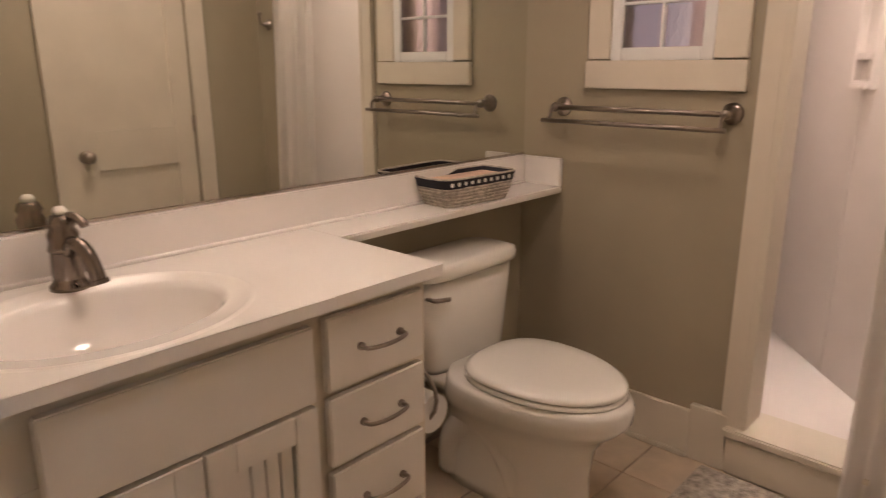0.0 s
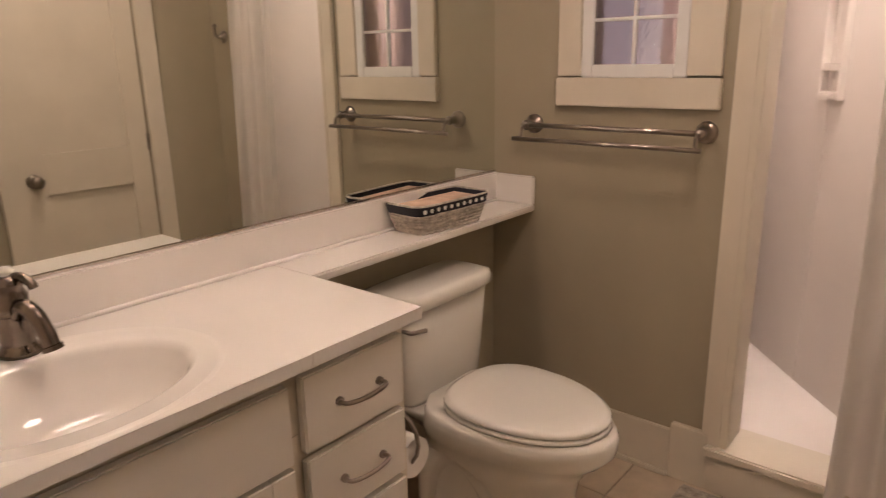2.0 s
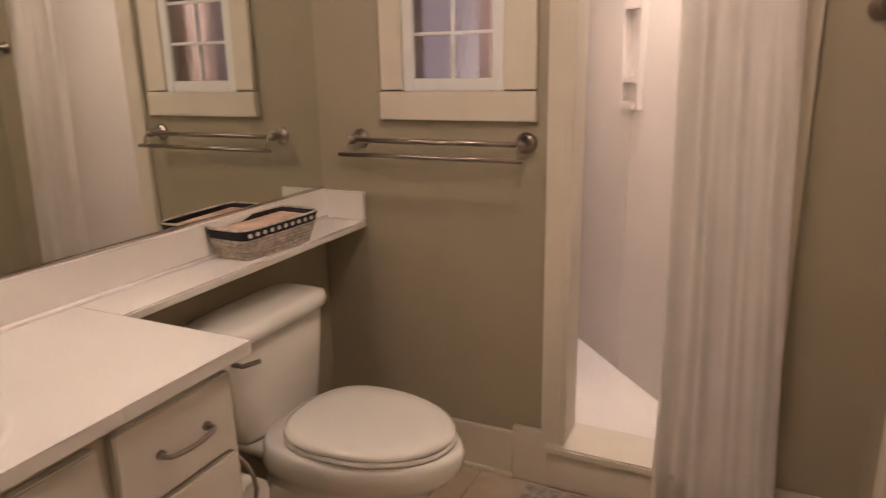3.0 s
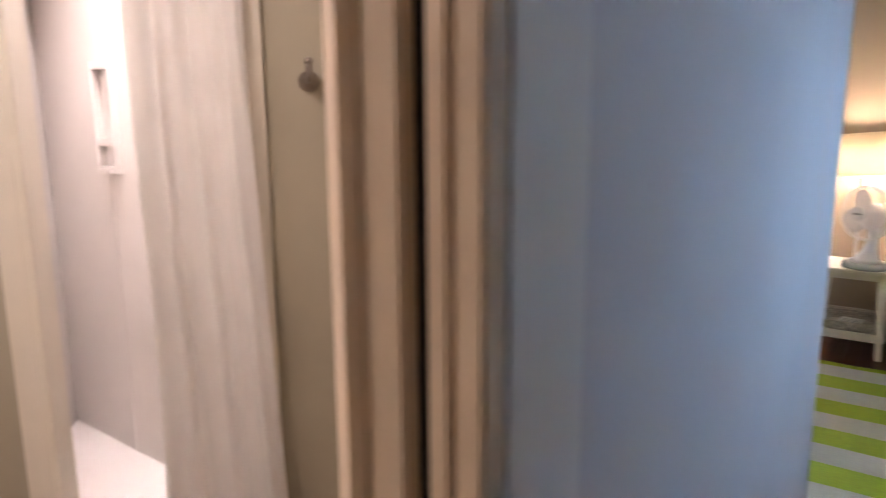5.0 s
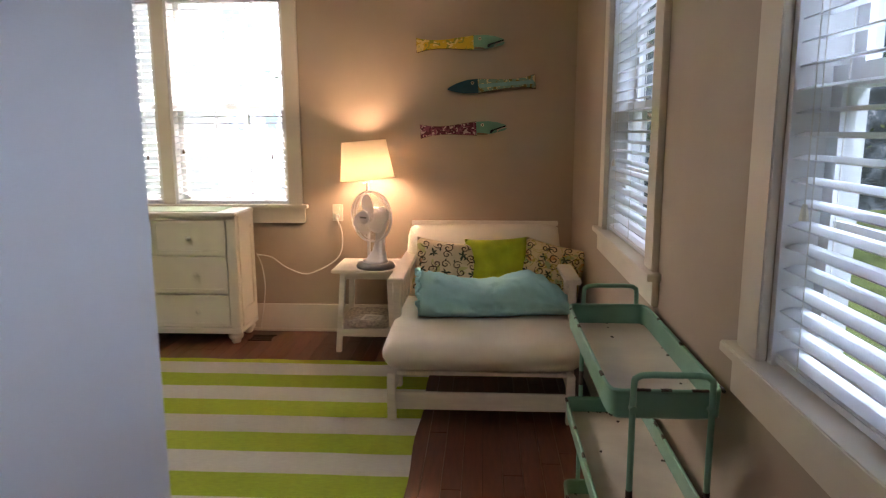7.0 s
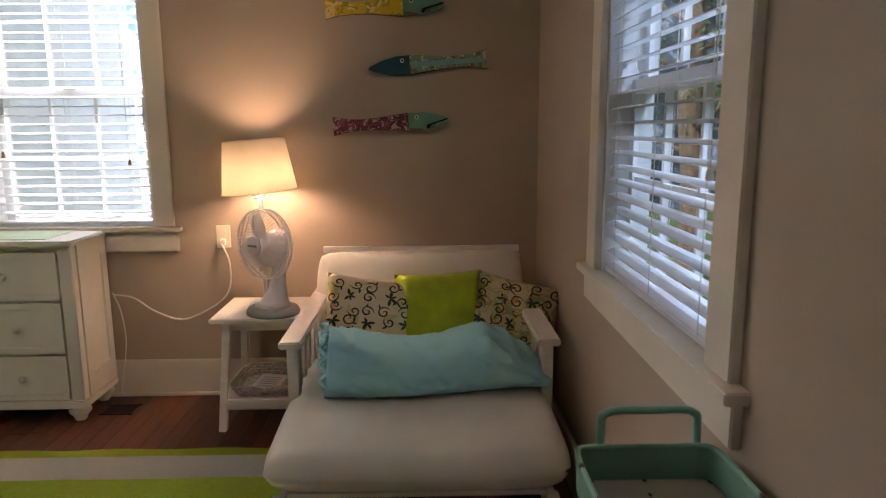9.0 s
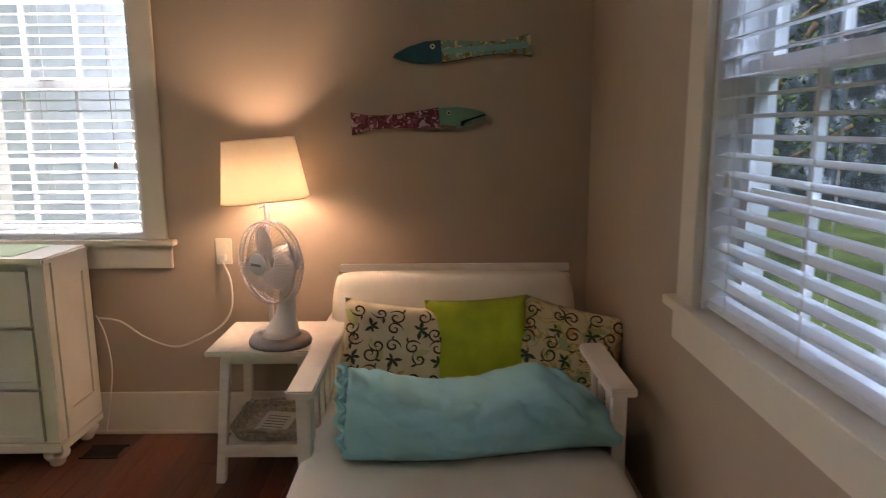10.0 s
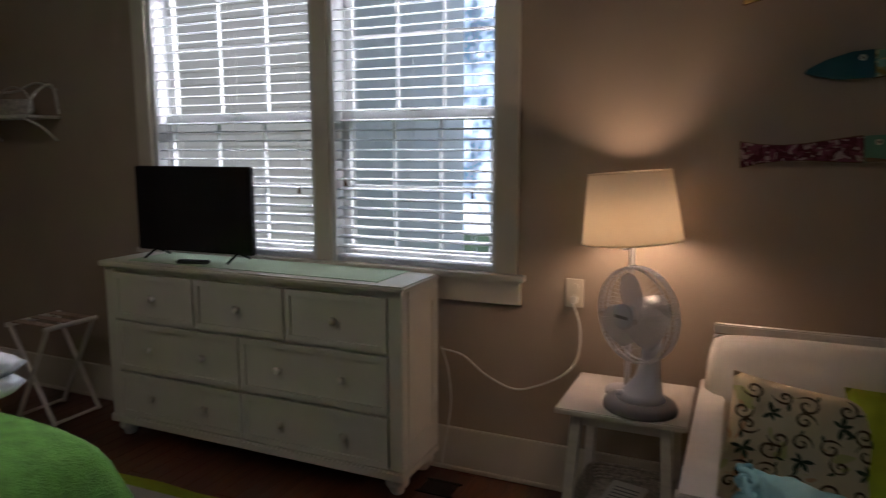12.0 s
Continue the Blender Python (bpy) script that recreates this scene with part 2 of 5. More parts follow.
# self-lit surface: the noise ramp paints daylight and shade on foliage as emission
def glowing_backdrop_mat(name, dark, mid, bright, power, scale, lo, hi):
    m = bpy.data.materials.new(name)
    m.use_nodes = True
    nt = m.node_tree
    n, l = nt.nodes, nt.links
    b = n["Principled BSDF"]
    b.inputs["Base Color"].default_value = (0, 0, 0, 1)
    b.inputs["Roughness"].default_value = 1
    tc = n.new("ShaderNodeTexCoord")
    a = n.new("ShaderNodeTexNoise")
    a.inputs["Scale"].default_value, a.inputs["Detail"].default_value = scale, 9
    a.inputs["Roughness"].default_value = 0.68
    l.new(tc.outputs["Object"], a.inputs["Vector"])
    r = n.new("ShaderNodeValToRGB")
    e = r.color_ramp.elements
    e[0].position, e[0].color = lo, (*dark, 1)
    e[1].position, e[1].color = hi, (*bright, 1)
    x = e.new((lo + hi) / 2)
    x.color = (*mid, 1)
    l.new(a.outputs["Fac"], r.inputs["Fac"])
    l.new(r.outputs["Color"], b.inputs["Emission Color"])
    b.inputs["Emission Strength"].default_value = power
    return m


BACK_S = glowing_backdrop_mat("glowing_trees_south", (0.06, 0.09, 0.12), (0.34, 0.45, 0.60), (0.95, 0.98, 1.0), 10.0, 1.3, 0.40, 0.60)
BACK_W = glowing_backdrop_mat("glowing_trees_west", (0.03, 0.05, 0.06), (0.12, 0.18, 0.24), (0.70, 0.82, 1.0), 0.8, 1.7, 0.46, 0.68)


# ---- mesh helpers ----
def obj(name, bm, material, parent=None, label="", smooth=False, bevel=0.0, m=None):
    if bevel:
        bmesh.ops.bevel(bm, geom=bm.edges[:], offset=bevel, segments=2, affect="EDGES", clamp_overlap=True)
    me = bpy.data.meshes.new(name)
    bm.normal_update()
    bm.to_mesh(me)
    bm.free()
    for x in material if isinstance(material, (list, tuple)) else [material]:
        me.materials.append(x)
    if smooth:
        me.polygons.foreach_set("use_smooth", [True] * len(me.polygons))
    ob = new(name, me)
    if parent:
        ob.parent = parent
    if m is not None:
        ob.matrix_basis = m
    if label:
        ob["label"] = label
    return ob


part = obj


def thing(name, x, y, z, label, category, group="", rz=0):
    e = new(name)
    e.matrix_world = pose(x, y, z, 0, 0, rz)
    return tagged(e, label, category, group)


def box(x0, x1, y0, y1, z0, z1, bm=None):
    bm = bm or bmesh.new()
    m = Matrix.Translation(((x0 + x1) / 2, (y0 + y1) / 2, (z0 + z1) / 2)) @ Matrix.Diagonal((abs(x1 - x0), abs(y1 - y0), abs(z1 - z0), 1))
    bmesh.ops.create_cube(bm, size=1, matrix=m)
    return bm


def boxes(*rows):
    bm = bmesh.new()
    for r in rows:
        box(*r, bm=bm)
    return bm


def cyl(p, q, r1, r2=None, seg=16, bm=None):
    bm = bm or bmesh.new()
    p, q = Vector(p), Vector(q)
    d = q - p
    m = Matrix.Translation((p + q) / 2) @ d.to_track_quat("Z", "Y").to_matrix().to_4x4()
    bmesh.ops.create_cone(bm, cap_ends=True, segments=seg, radius1=r1, radius2=r1 if r2 is None else r2, depth=d.length, matrix=m)
    return bm


def tube(pts, r, seg=8, bm=None, closed=False):
    """A round rod along points."""
    bm = bm or bmesh.new()
    pts = [Vector(p) for p in pts]
    rings, n = [], len(pts)
    up = None
    for i, p in enumerate(pts):
        a = pts[(i - 1) % n] if closed or i else p
        b = pts[(i + 1) % n] if closed or i < n - 1 else p
        d = (b - a).normalized()
        if up is None:
            up = Vector((0, 0, 1)) if abs(d.z) < 0.9 else Vector((1, 0, 0))
        u = d.cross(up).normalized()
        up = u.cross(d).normalized()
        rings.append([bm.verts.new(p + r * (math.cos(t) * u + math.sin(t) * up)) for t in (2 * math.pi * k / seg for k in range(seg))])
    for i in range(n if closed else n - 1):
        A, B = rings[i], rings[(i + 1) % n]
        for k in range(seg):
            bm.faces.new((A[k], A[(k + 1) % seg], B[(k + 1) % seg], B[k]))
    if not closed:
        bm.faces.new(rings[0][::-1])
        bm.faces.new(rings[-1])
    bmesh.ops.recalc_face_normals(bm, faces=bm.faces)
    return bm


def smooth_path(pts, n=6):
    """Catmull-Rom through points."""
    P = [Vector(p) for p in pts]
    out = []
    for i in range(len(P) - 1):
        a, b, c, d = P[max(i - 1, 0)], P[i], P[i + 1], P[min(i + 2, len(P) - 1)]
        for k in range(n):
            t = k / n
            out.append(0.5 * ((2 * b) + (c - a) * t + (2 * a - 5 * b + 4 * c - d) * t * t + (3 * b - a - 3 * c + d) * t ** 3))
    return out + [P[-1]]


def lathe(profile, seg=24, bm=None, center=(0, 0, 0)):
    bm = bm or bmesh.new()
    cx, cy, cz = center
    rings = [[bm.verts.new((cx + r * math.cos(t), cy + r * math.sin(t), cz + z)) for t in (2 * math.pi * k / seg for k in range(seg))] for r, z in profile]
    for A, B in zip(rings, rings[1:]):
        for k in range(seg):
            bm.faces.new((A[k], A[(k + 1) % seg], B[(k + 1) % seg], B[k]))
    if profile[0][0] > 0.0005:
        bm.faces.new(rings[0][::-1])
    if profile[-1][0] > 0.0005:
        bm.faces.new(rings[-1])
    bmesh.ops.remove_doubles(bm, verts=bm.verts, dist=0.0004)
    bmesh.ops.recalc_face_normals(bm, faces=bm.faces)
    return bm


def loft(rings, cap=True, bm=None):
    bm = bm or bmesh.new()
    R = [[bm.verts.new(p) for p in ring] for ring in rings]
    n = len(R[0])
    for A, B in zip(R, R[1:]):
        for k in range(n):
            bm.faces.new((A[k], A[(k + 1) % n], B[(k + 1) % n], B[k]))
    if cap:
        bm.faces.new(R[0][::-1])
        bm.faces.new(R[-1])
    bmesh.ops.recalc_face_normals(bm, faces=bm.faces)
    return bm


def oval(cx, cy, z, rx, ry, n=32, power=2.0):
    out = []
    for k in range(n):
        t = 2 * math.pi * k / n
        c, s = math.cos(t), math.sin(t)
        out.append((cx + rx * math.copysign(abs(c) ** (2 / power), c), cy + ry * math.copysign(abs(s) ** (2 / power), s), z))
    return out


def prism(outline, d, axis="y"):
    """Outline of (a, z) extruded by d along y (or x)."""
    mk = (lambda a, z, v: (a, v, z)) if axis == "y" else (lambda a, z, v: (v, a, z))
    return loft([[mk(a, z, 0) for a, z in outline], [mk(a, z, d) for a, z in outline]])


def pierced(along, a0, a1, z0, z1, d0, d1, holes):
    """One wall between depths d0 and d1 with rectangular openings (u0, u1, w0, w1) right through it."""
    us = sorted({a0, a1, *[v for h in holes for v in h[:2]]})
    zs = sorted({z0, z1, *[v for h in holes for v in h[2:]]})
    solid = {(i, k) for i in range(len(us) - 1) for k in range(len(zs) - 1)
             if not any(h[0] <= us[i] < h[1] and h[2] <= zs[k] < h[3] for h in holes)}
    bm, at = bmesh.new(), {}

    def v(i, k, d):
        if (i, k, d) not in at:
            at[i, k, d] = bm.verts.new((us[i], (d0, d1)[d], zs[k]) if along == "x" else ((d0, d1)[d], us[i], zs[k]))
        return at[i, k, d]

    for i, k in sorted(solid):
        for d in (0, 1):
            bm.faces.new((v(i, k, d), v(i + 1, k, d), v(i + 1, k + 1, d), v(i, k + 1, d)))
        for di, dk, p, q in ((-1, 0, (0, 0), (0, 1)), (1, 0, (1, 0), (1, 1)), (0, -1, (0, 0), (1, 0)), (0, 1, (0, 1), (1, 1))):
            if (i + di, k + dk) not in solid:
                bm.faces.new((v(i + p[0], k + p[1], 0), v(i + q[0], k + q[1], 0), v(i + q[0], k + q[1], 1), v(i + p[0], k + p[1], 1)))
    bmesh.ops.recalc_face_normals(bm, faces=bm.faces)
    return bm


def setting(name, bm, material, label, category="", bevel=0.0, smooth=False):
    return tagged(obj(name, bm, material, bevel=bevel, smooth=smooth), label, category or name.split("_")[0], kind="structure")



def settle(start):
    """Turn what was made since `start` into the bathroom's own axes."""
    for ob in list(scene.collection.objects)[start:]:
        if ob.parent is None:
            ob.matrix_basis = BATH @ ob.matrix_basis



# ---- structure ----
H = 2.55
SY, WX = 6.40, 2.93

setting("wall_closet", box(-3.2, 1.701, 2.91, 3.03, 0, H), WALL, "taupe bedroom wall")
setting("wall_bedroom_east", box(-3.32, -3.2, 2.91, 6.54, 0, H), WALL, "taupe bedroom wall")
setting("wall_bedroom_south", pierced("x", -3.2, 3.07, 0, H, SY, SY + 0.14, [(-0.80, 1.04, 0.84, 2.26)]), WALL, "taupe bedroom wall with a wide double window")
W1, W2 = (4.25, 5.12), (2.40, 3.25)
setting("wall_bedroom_west", pierced("y", 0, SY, 0, H, WX, WX + 0.14, [(W2[0], W2[1], 0.86, 2.26), (W1[0], W1[1], 0.86, 2.26)]), WALL, "taupe bedroom wall with two windows")
setting("ceiling", box(-3.32, 3.07, -0.12, SY + 0.14, H, H + 0.1), CEIL, "white painted ceiling")
setting("floor_bedroom", boxes((1.66, 3.05, -0.1, 1.8, -0.12, -0.012), (-3.3, 3.05, 1.8, SY + 0.1, -0.12, -0.012)), GAP, "dark gaps under red-brown floorboards", "floor")
setting("ground", box(-60, 60, -60, 60, -0.8, -0.6), mat("yard_grass", (0.08, 0.13, 0.04), 0.95, 0.4, 1.5, 0.5, 9), "grassy yard around the house")
# tree backdrops glow by themselves, with light and shade in their emission colours
setting("backdrop_southwest", box(4.0, 16, 19.0, 19.1, -0.6, 12), BACK_W, "glowing backdrop of distant trees beyond the yard, shade painted in its emission", "backdrop")
setting("backdrop_south", box(-14, 3.99, 19.0, 19.1, -0.6, 12), BACK_S, "glowing backdrop of distant trees beyond the yard, sunlight painted in its emission", "backdrop")
setting("backdrop_west", box(15.0, 15.1, -8, 18, -0.6, 10), BACK_W, "glowing backdrop of distant trees beyond the yard, shade painted in its emission", "backdrop")
setting("wall_hall", box(1.702, 1.765, 1.634, 3.03, 0, H), HALL, "pale painted hall wall ending in a corner", "wall", bevel=0.004)
setting("wall_hall_end", box(1.36, 3.05, 0.36, 0.48, 0, H), WALL, "taupe wall at the end of the hall")
# pocket door jamb: split boards, a near-black backing paints the shade of slots between
setting("trim_doorway", boxes((1.711, 1.738, 1.618, 1.632, 0, H), (1.750, 1.762, 1.618, 1.632, 0, H), (1.766, 1.780, 1.616, 1.633, 0, H)), JAMB, "cream painted split jamb of a pocket doorway", "trim", bevel=0.002)
setting("doorway_slot", box(1.700, 1.765, 1.628, 1.633, 0, H - 0.01), SLOTSHADE, "near-black backing painting the shade inside a pocket door slot", "slot")
setting("trim_hall", box(1.765, 1.780, 1.634, 1.715, 0, H), SASH, "white painted hall casing of the doorway", "trim", bevel=0.003)
for nm, rows in (("baseboard_south", [(-3.2, WX, SY - 0.018, SY, 0, 0.19), (-3.2, WX - 0.02, SY - 0.030, SY - 0.018, 0, 0.018)]), ("baseboard_west", [(WX - 0.018, WX, 0, SY - 0.03, 0, 0.19)]),
                 ("baseboard_hall", [(1.765, 1.783, 1.716, 3.03, 0, 0.19)]), ("baseboard_closet", [(-3.2, 1.765, 3.03, 3.048, 0, 0.19)])):
    setting(nm, boxes(*rows), TRIM, "cream painted tall baseboard", bevel=0.003)

first = len(scene.collection.objects)
setting("wall_north", box(-1.3, 2.20, -0.12, 0.0, 0, H), OLIVE, "olive taupe painted bathroom wall behind the mirror")
setting("wall_bath_east", pierced("y", 0, 1.753, 0, H, -0.12, 0, [(0.36, 0.69, 1.315, 2.0), (0.895, 1.50, 0, 2.08)]), OLIVE, "olive taupe bathroom wall with a small window and shower opening")
setting("wall_bath_south", pierced("x", 0, 1.46, 0, H, 1.753, 1.873, [(0.40, 0.985, 0, 2.04)]), OLIVE, "olive taupe bathroom wall with a closet door")
setting("wall_bath_west", boxes((2.068, 2.18, 0, 1.20, 0, H)), TRIM, "cream painted wall at the end of the vanity")
setting("floor_bath", boxes((-0.12, 1.66, -0.1, 1.8, -0.12, -0.006)), GROUT, "grouted bathroom floor under beige tiles", "floor")
# shower stall: pan, three walls
setting("wall_shower", boxes((-1.20, -0.121, 0.56, 0.60, 0, 2.4)), SHOWER, "white acrylic shower side walls")
c = [(-1.16, 0.60), (-0.77, 0.935), (-0.40, 1.27), (-0.10, 1.60)]
bm = loft([[(x, y, z) for x, y in c] + [(x - 0.08, y + 0.08, z) for x, y in c[::-1]] for z in (0, 2.4)])
setting("wall_shower_back", bm, SHOWER, "white acrylic angled shower wall", "wall")
setting("shower_pan", loft([[(-1.16, 0.6, z), (-0.1, 0.6, z), (-0.1, 1.6, z)] for z in (0.0, 0.10)]), SHOWER, "glossy white shower pan", "shower pan")
curb = setting("shower_curb", boxes((-0.14, 0.03, 0.86, 1.54, 0, 0.135), (-0.15, 0.045, 0.85, 1.55, 0.135, 0.165)), TRIM, "cream painted shower curb with a ledge", "curb", bevel=0.006)
setting("shower_seam", tube([(-0.764, 0.932, 0.1), (-0.764, 0.932, 2.4)], 0.0018), SHOWER, "thin seam between shower panels", "seam")

# trim round the shower opening
setting("trim_shower", boxes((0.0, 0.022, 0.835, 0.895, 0.165, 2.13), (-0.12, 0.022, 0.895, 0.915, 0.165, 2.10), (0.0, 0.022, 1.48, 1.525, 0.165, 2.13), (0.0, 0.022, 0.835, 1.525, 2.08, 2.16)), TRIM, "cream painted casing round the shower opening", "trim", bevel=0.003)
setting("baseboard_bath", boxes((0, 0.016, 0.02, 0.735, 0.0, 0.17), (0, 0.024, 0.735, 0.86, 0.0, 0.20), (0.016, 0.032, 0.02, 0.735, 0.0, 0.018),
                               (0, 0.016, 1.54, 1.753, 0, 0.17), (1.07, 1.44, 1.737, 1.753, 0, 0.17)), TRIM, "cream painted baseboard with a plinth block", bevel=0.003)
setting("trim_closet", boxes((0.315, 0.40, 1.731, 1.753, 0, 2.04), (0.985, 1.075, 1.731, 1.753, 0, 2.04), (0.315, 1.075, 1.731, 1.753, 2.04, 2.14)), TRIM, "cream painted closet door casing", "trim", bevel=0.003)


setting("trim_bath_doorway", box(1.55, 1.668, 1.617, 1.655, 0, H), JAMB, "cream painted inner casing of the doorway", "trim", bevel=0.004)
settle(first)


# ---- windows ----
def blind(parent, along, a0, a1, z0, z1, at, tilt, name="blind"):
    """Slatted blind; along x or y, hung at depth `at`."""
    e = thing(name, 0, 0, 0, "white slatted blind hanging in the window", "blind", "window blinds")
    n = int((z1 - z0) / 0.043)
    w, L = 0.048, a1 - a0
    sl = bmesh.new()
    ring = [(-w / 2, -0.004), (0, 0.0), (w / 2, -0.004), (w / 2, -0.0065), (0, -0.0025), (-w / 2, -0.0065)]
    if along == "x":
        loft([[(0, y, z) for y, z in ring], [(L, y, z) for y, z in ring]], bm=sl)
    else:
        loft([[(y, 0, z) for y, z in ring], [(y, L, z) for y, z in ring]], bm=sl)
    me = bpy.data.meshes.new("slat")
    sl.to_mesh(me)
    sl.free()
    me.materials.append(BLIND)
    for i in range(n):
        o = new("slat", me)
        o.parent = e
        z = z0 + 0.03 + i * 0.043
        o.matrix_basis = pose(a0, at, z, tilt, 0, 0) if along == "x" else pose(at, a0, z, 0, tilt, 0)
    def b(u0, u1, d, z0_, z1_):
        return (u0, u1, at - d, at + d, z0_, z1_) if along == "x" else (at - d, at + d, u0, u1, z0_, z1_)
    part("bottom_rail", box(*b(a0, a1, 0.024, z0, z0 + 0.018)), BLIND, e, bevel=0.003)
    part("head_rail", box(*b(a0, a1, 0.028, z1 - 0.05, z1)), BLIND, e, bevel=0.003)
    for f in (0.12, 0.5, 0.88):
        u = a0 + f * L
        for d in (-0.022, 0.022):
            p = (u, at + d) if along == "x" else (at + d, u)
            part("ladder_cord", cyl((*p, z0), (*p, z1), 0.0012, seg=5), CORD, e)
    s = -0.03
    for k, (u, zb) in enumerate(((a0 + 0.07, z0 + 0.36), (a1 - 0.09, z0 + 0.32))):
        p = (u, at + s) if along == "x" else (at + s, u)
        part("pull_cord", cyl((*p, zb), (*p, z1), 0.0014, seg=5), CORD, e)
        part("tassel", lathe([(0.004, 0.03), (0.008, 0.012), (0.009, 0.0)], 8, center=(*p, zb - 0.02)), IVORY if along == "y" else BROWN, e)
    return e


def sash_window(name, along, a0, a1, z0, z1, at, out, cols, label):
    """Double-hung window in an opening; out = +1 towards the outside."""
    w = tagged(new(name), label, "window", kind="structure")
    def b(u0, u1, d0, d1, y0, y1):
        p, q = sorted((at + out * d0, at + out * d1))
        return (u0, u1, p, q, y0, y1) if along == "x" else (p, q, u0, u1, y0, y1)
    mid = 1.525 if along == "x" else 1.47
    part("window_frame", boxes(b(a0, a0 + 0.02, 0.0, 0.14, z0, z1), b(a1 - 0.02, a1, 0.0, 0.14, z0, z1), b(a0 + 0.02, a1 - 0.02, 0, 0.14, z1 - 0.02, z1), b(a0 + 0.02, a1 - 0.02, 0.02, 0.14, z0, z0 + 0.025)), SASH, w)
    for nm, s0, s1, d in (("lower_sash", z0 + 0.025, mid + 0.02, 0.070), ("upper_sash", mid - 0.02, z1 - 0.02, 0.105)):
        x0, x1 = a0 + 0.02, a1 - 0.02
        rows = [b(x0, x0 + 0.04, d, d + 0.03, s0, s1), b(x1 - 0.04, x1, d, d + 0.03, s0, s1), b(x0 + 0.04, x1 - 0.04, d, d + 0.03, s0, s0 + 0.045), b(x0 + 0.04, x1 - 0.04, d, d + 0.03, s1 - 0.04, s1)]
        if nm == "upper_sash" or cols > 2:
            for k in range(1, cols):
                u = x0 + 0.04 + (x1 - x0 - 0.08) * k / cols
                rows.append(b(u - 0.008, u + 0.008, d + 0.004, d + 0.024, s0 + 0.045, s1 - 0.04))
            zz = (s0 + s1) / 2
            rows.append(b(x0 + 0.04, x1 - 0.04, d + 0.006, d + 0.022, zz - 0.008, zz + 0.008))
        part(nm, boxes(*rows), SASH, w)
        g = part("pane", box(*b(x0 + 0.04, x1 - 0.04, d + 0.013, d + 0.016, s0 + 0.045, s1 - 0.04)), CLEAR, w)
        g.visible_shadow = False
    part("sash_lock", box(*b((a0 + a1) / 2 - 0.03, (a0 + a1) / 2 + 0.03, 0.055, 0.07, mid + 0.02, mid + 0.035)), GREY, w, bevel=0.003)
    return w


sash_window("window_1", "x", -0.80, 0.17, 0.86, 2.26, SY, 1, 3, "white double-hung window with divided panes")
sash_window("window_2", "x", 0.25, 1.04, 0.86, 2.26, SY, 1, 3, "white double-hung window with divided panes")
sash_window("window_3", "y", W1[0], W1[1], 0.88, 2.26, WX, 1, 3, "white double-hung window with divided panes")
sash_window("window_4", "y", W2[0], W2[1], 0.88, 2.26, WX, 1, 3, "white double-hung window with divided panes")
setting("trim_south_window", boxes((-0.89, -0.80, SY - 0.022, SY, 0.88, 2.26), (1.04, 1.13, SY - 0.022, SY, 0.88, 2.26), (0.17, 0.25, SY - 0.010, SY + 0.13, 0.88, 2.26), (-0.90, 1.14, SY - 0.024, SY, 2.26, 2.38),
                              (-0.92, 1.165, SY - 0.045, SY + 0.05, 0.855, 0.88), (-0.91, 1.145, SY - 0.022, SY, 0.755, 0.855)), TRIM, "cream painted casing, stool and apron of the double window", "trim", bevel=0.003)
for nm, (y0, y1) in (("trim_west_window", W1), ("trim_hall_window", W2)):
    setting(nm, boxes((WX - 0.022, WX, y0 - 0.11, y0, 0.905, 2.26), (WX - 0.022, WX, y1, y1 + 0.11, 0.905, 2.26), (WX - 0.024, WX, y0 - 0.12, y1 + 0.12, 2.26, 2.38),
                      (WX - 0.045, WX + 0.05, y0 - 0.15, y1 + 0.15, 0.88, 0.905), (WX - 0.022, WX, y0 - 0.13, y1 + 0.13, 0.79, 0.88)), TRIM, "cream painted casing, stool and apron of a window", "trim", bevel=0.003)
blind(None, "x", -0.775, 0.165, 0.88, 2.25, SY + 0.032, 8)
blind(None, "x", 0.255, 1.02, 0.88, 2.25, SY + 0.032, 8)
blind(None, "y", W1[0] + 0.012, W1[1] - 0.012, 0.91, 2.25, WX + 0.032, -8)
blind(None, "y", W2[0] + 0.012, W2[1] - 0.012, 0.91, 2.25, WX + 0.032, -8)

first = len(scene.collection.objects)
# small bathroom window
bw = tagged(new("window_5"), "small white window with obscure glass panes", "window", kind="structure")
part("window_frame", boxes((0.002, 0.014, 0.352, 0.391, 1.31, 2.03), (0.002, 0.014, 0.657, 0.697, 1.31, 2.03), (0.002, 0.014, 0.391, 0.657, 1.31, 1.35), (0.002, 0.014, 0.391, 0.657, 1.98, 2.03)), SASH, bw, bevel=0.003)
part("muntin", boxes((-0.012, 0.008, 0.519, 0.529, 1.35, 1.98), *[(-0.012, 0.007, 0.391, 0.657, z - 0.005, z + 0.005) for z in (1.485, 1.63, 1.775, 1.90)]), SASH, bw, bevel=0.002)
for y0, y1 in ((0.391, 0.519), (0.529, 0.657)):
    zs = (1.35, 1.485, 1.63, 1.775, 1.90, 1.98)
    for z0, z1 in zip(zs, zs[1:]):
        g = part("pane", box(-0.010, -0.004, y0, y1, z0, z1), OBSCURE, bw)
        g.visible_shadow = False
setting("trim_bath_window", boxes((0, 0.02, 0.27, 0.352, 1.315, 2.05), (0, 0.02, 0.697, 0.797, 1.315, 2.05), (0, 0.022, 0.265, 0.80, 1.22, 1.31), (0, 0.02, 0.27, 0.797, 2.05, 2.14)), TRIM, "cream painted wide casing round the small window", "trim", bevel=0.003)

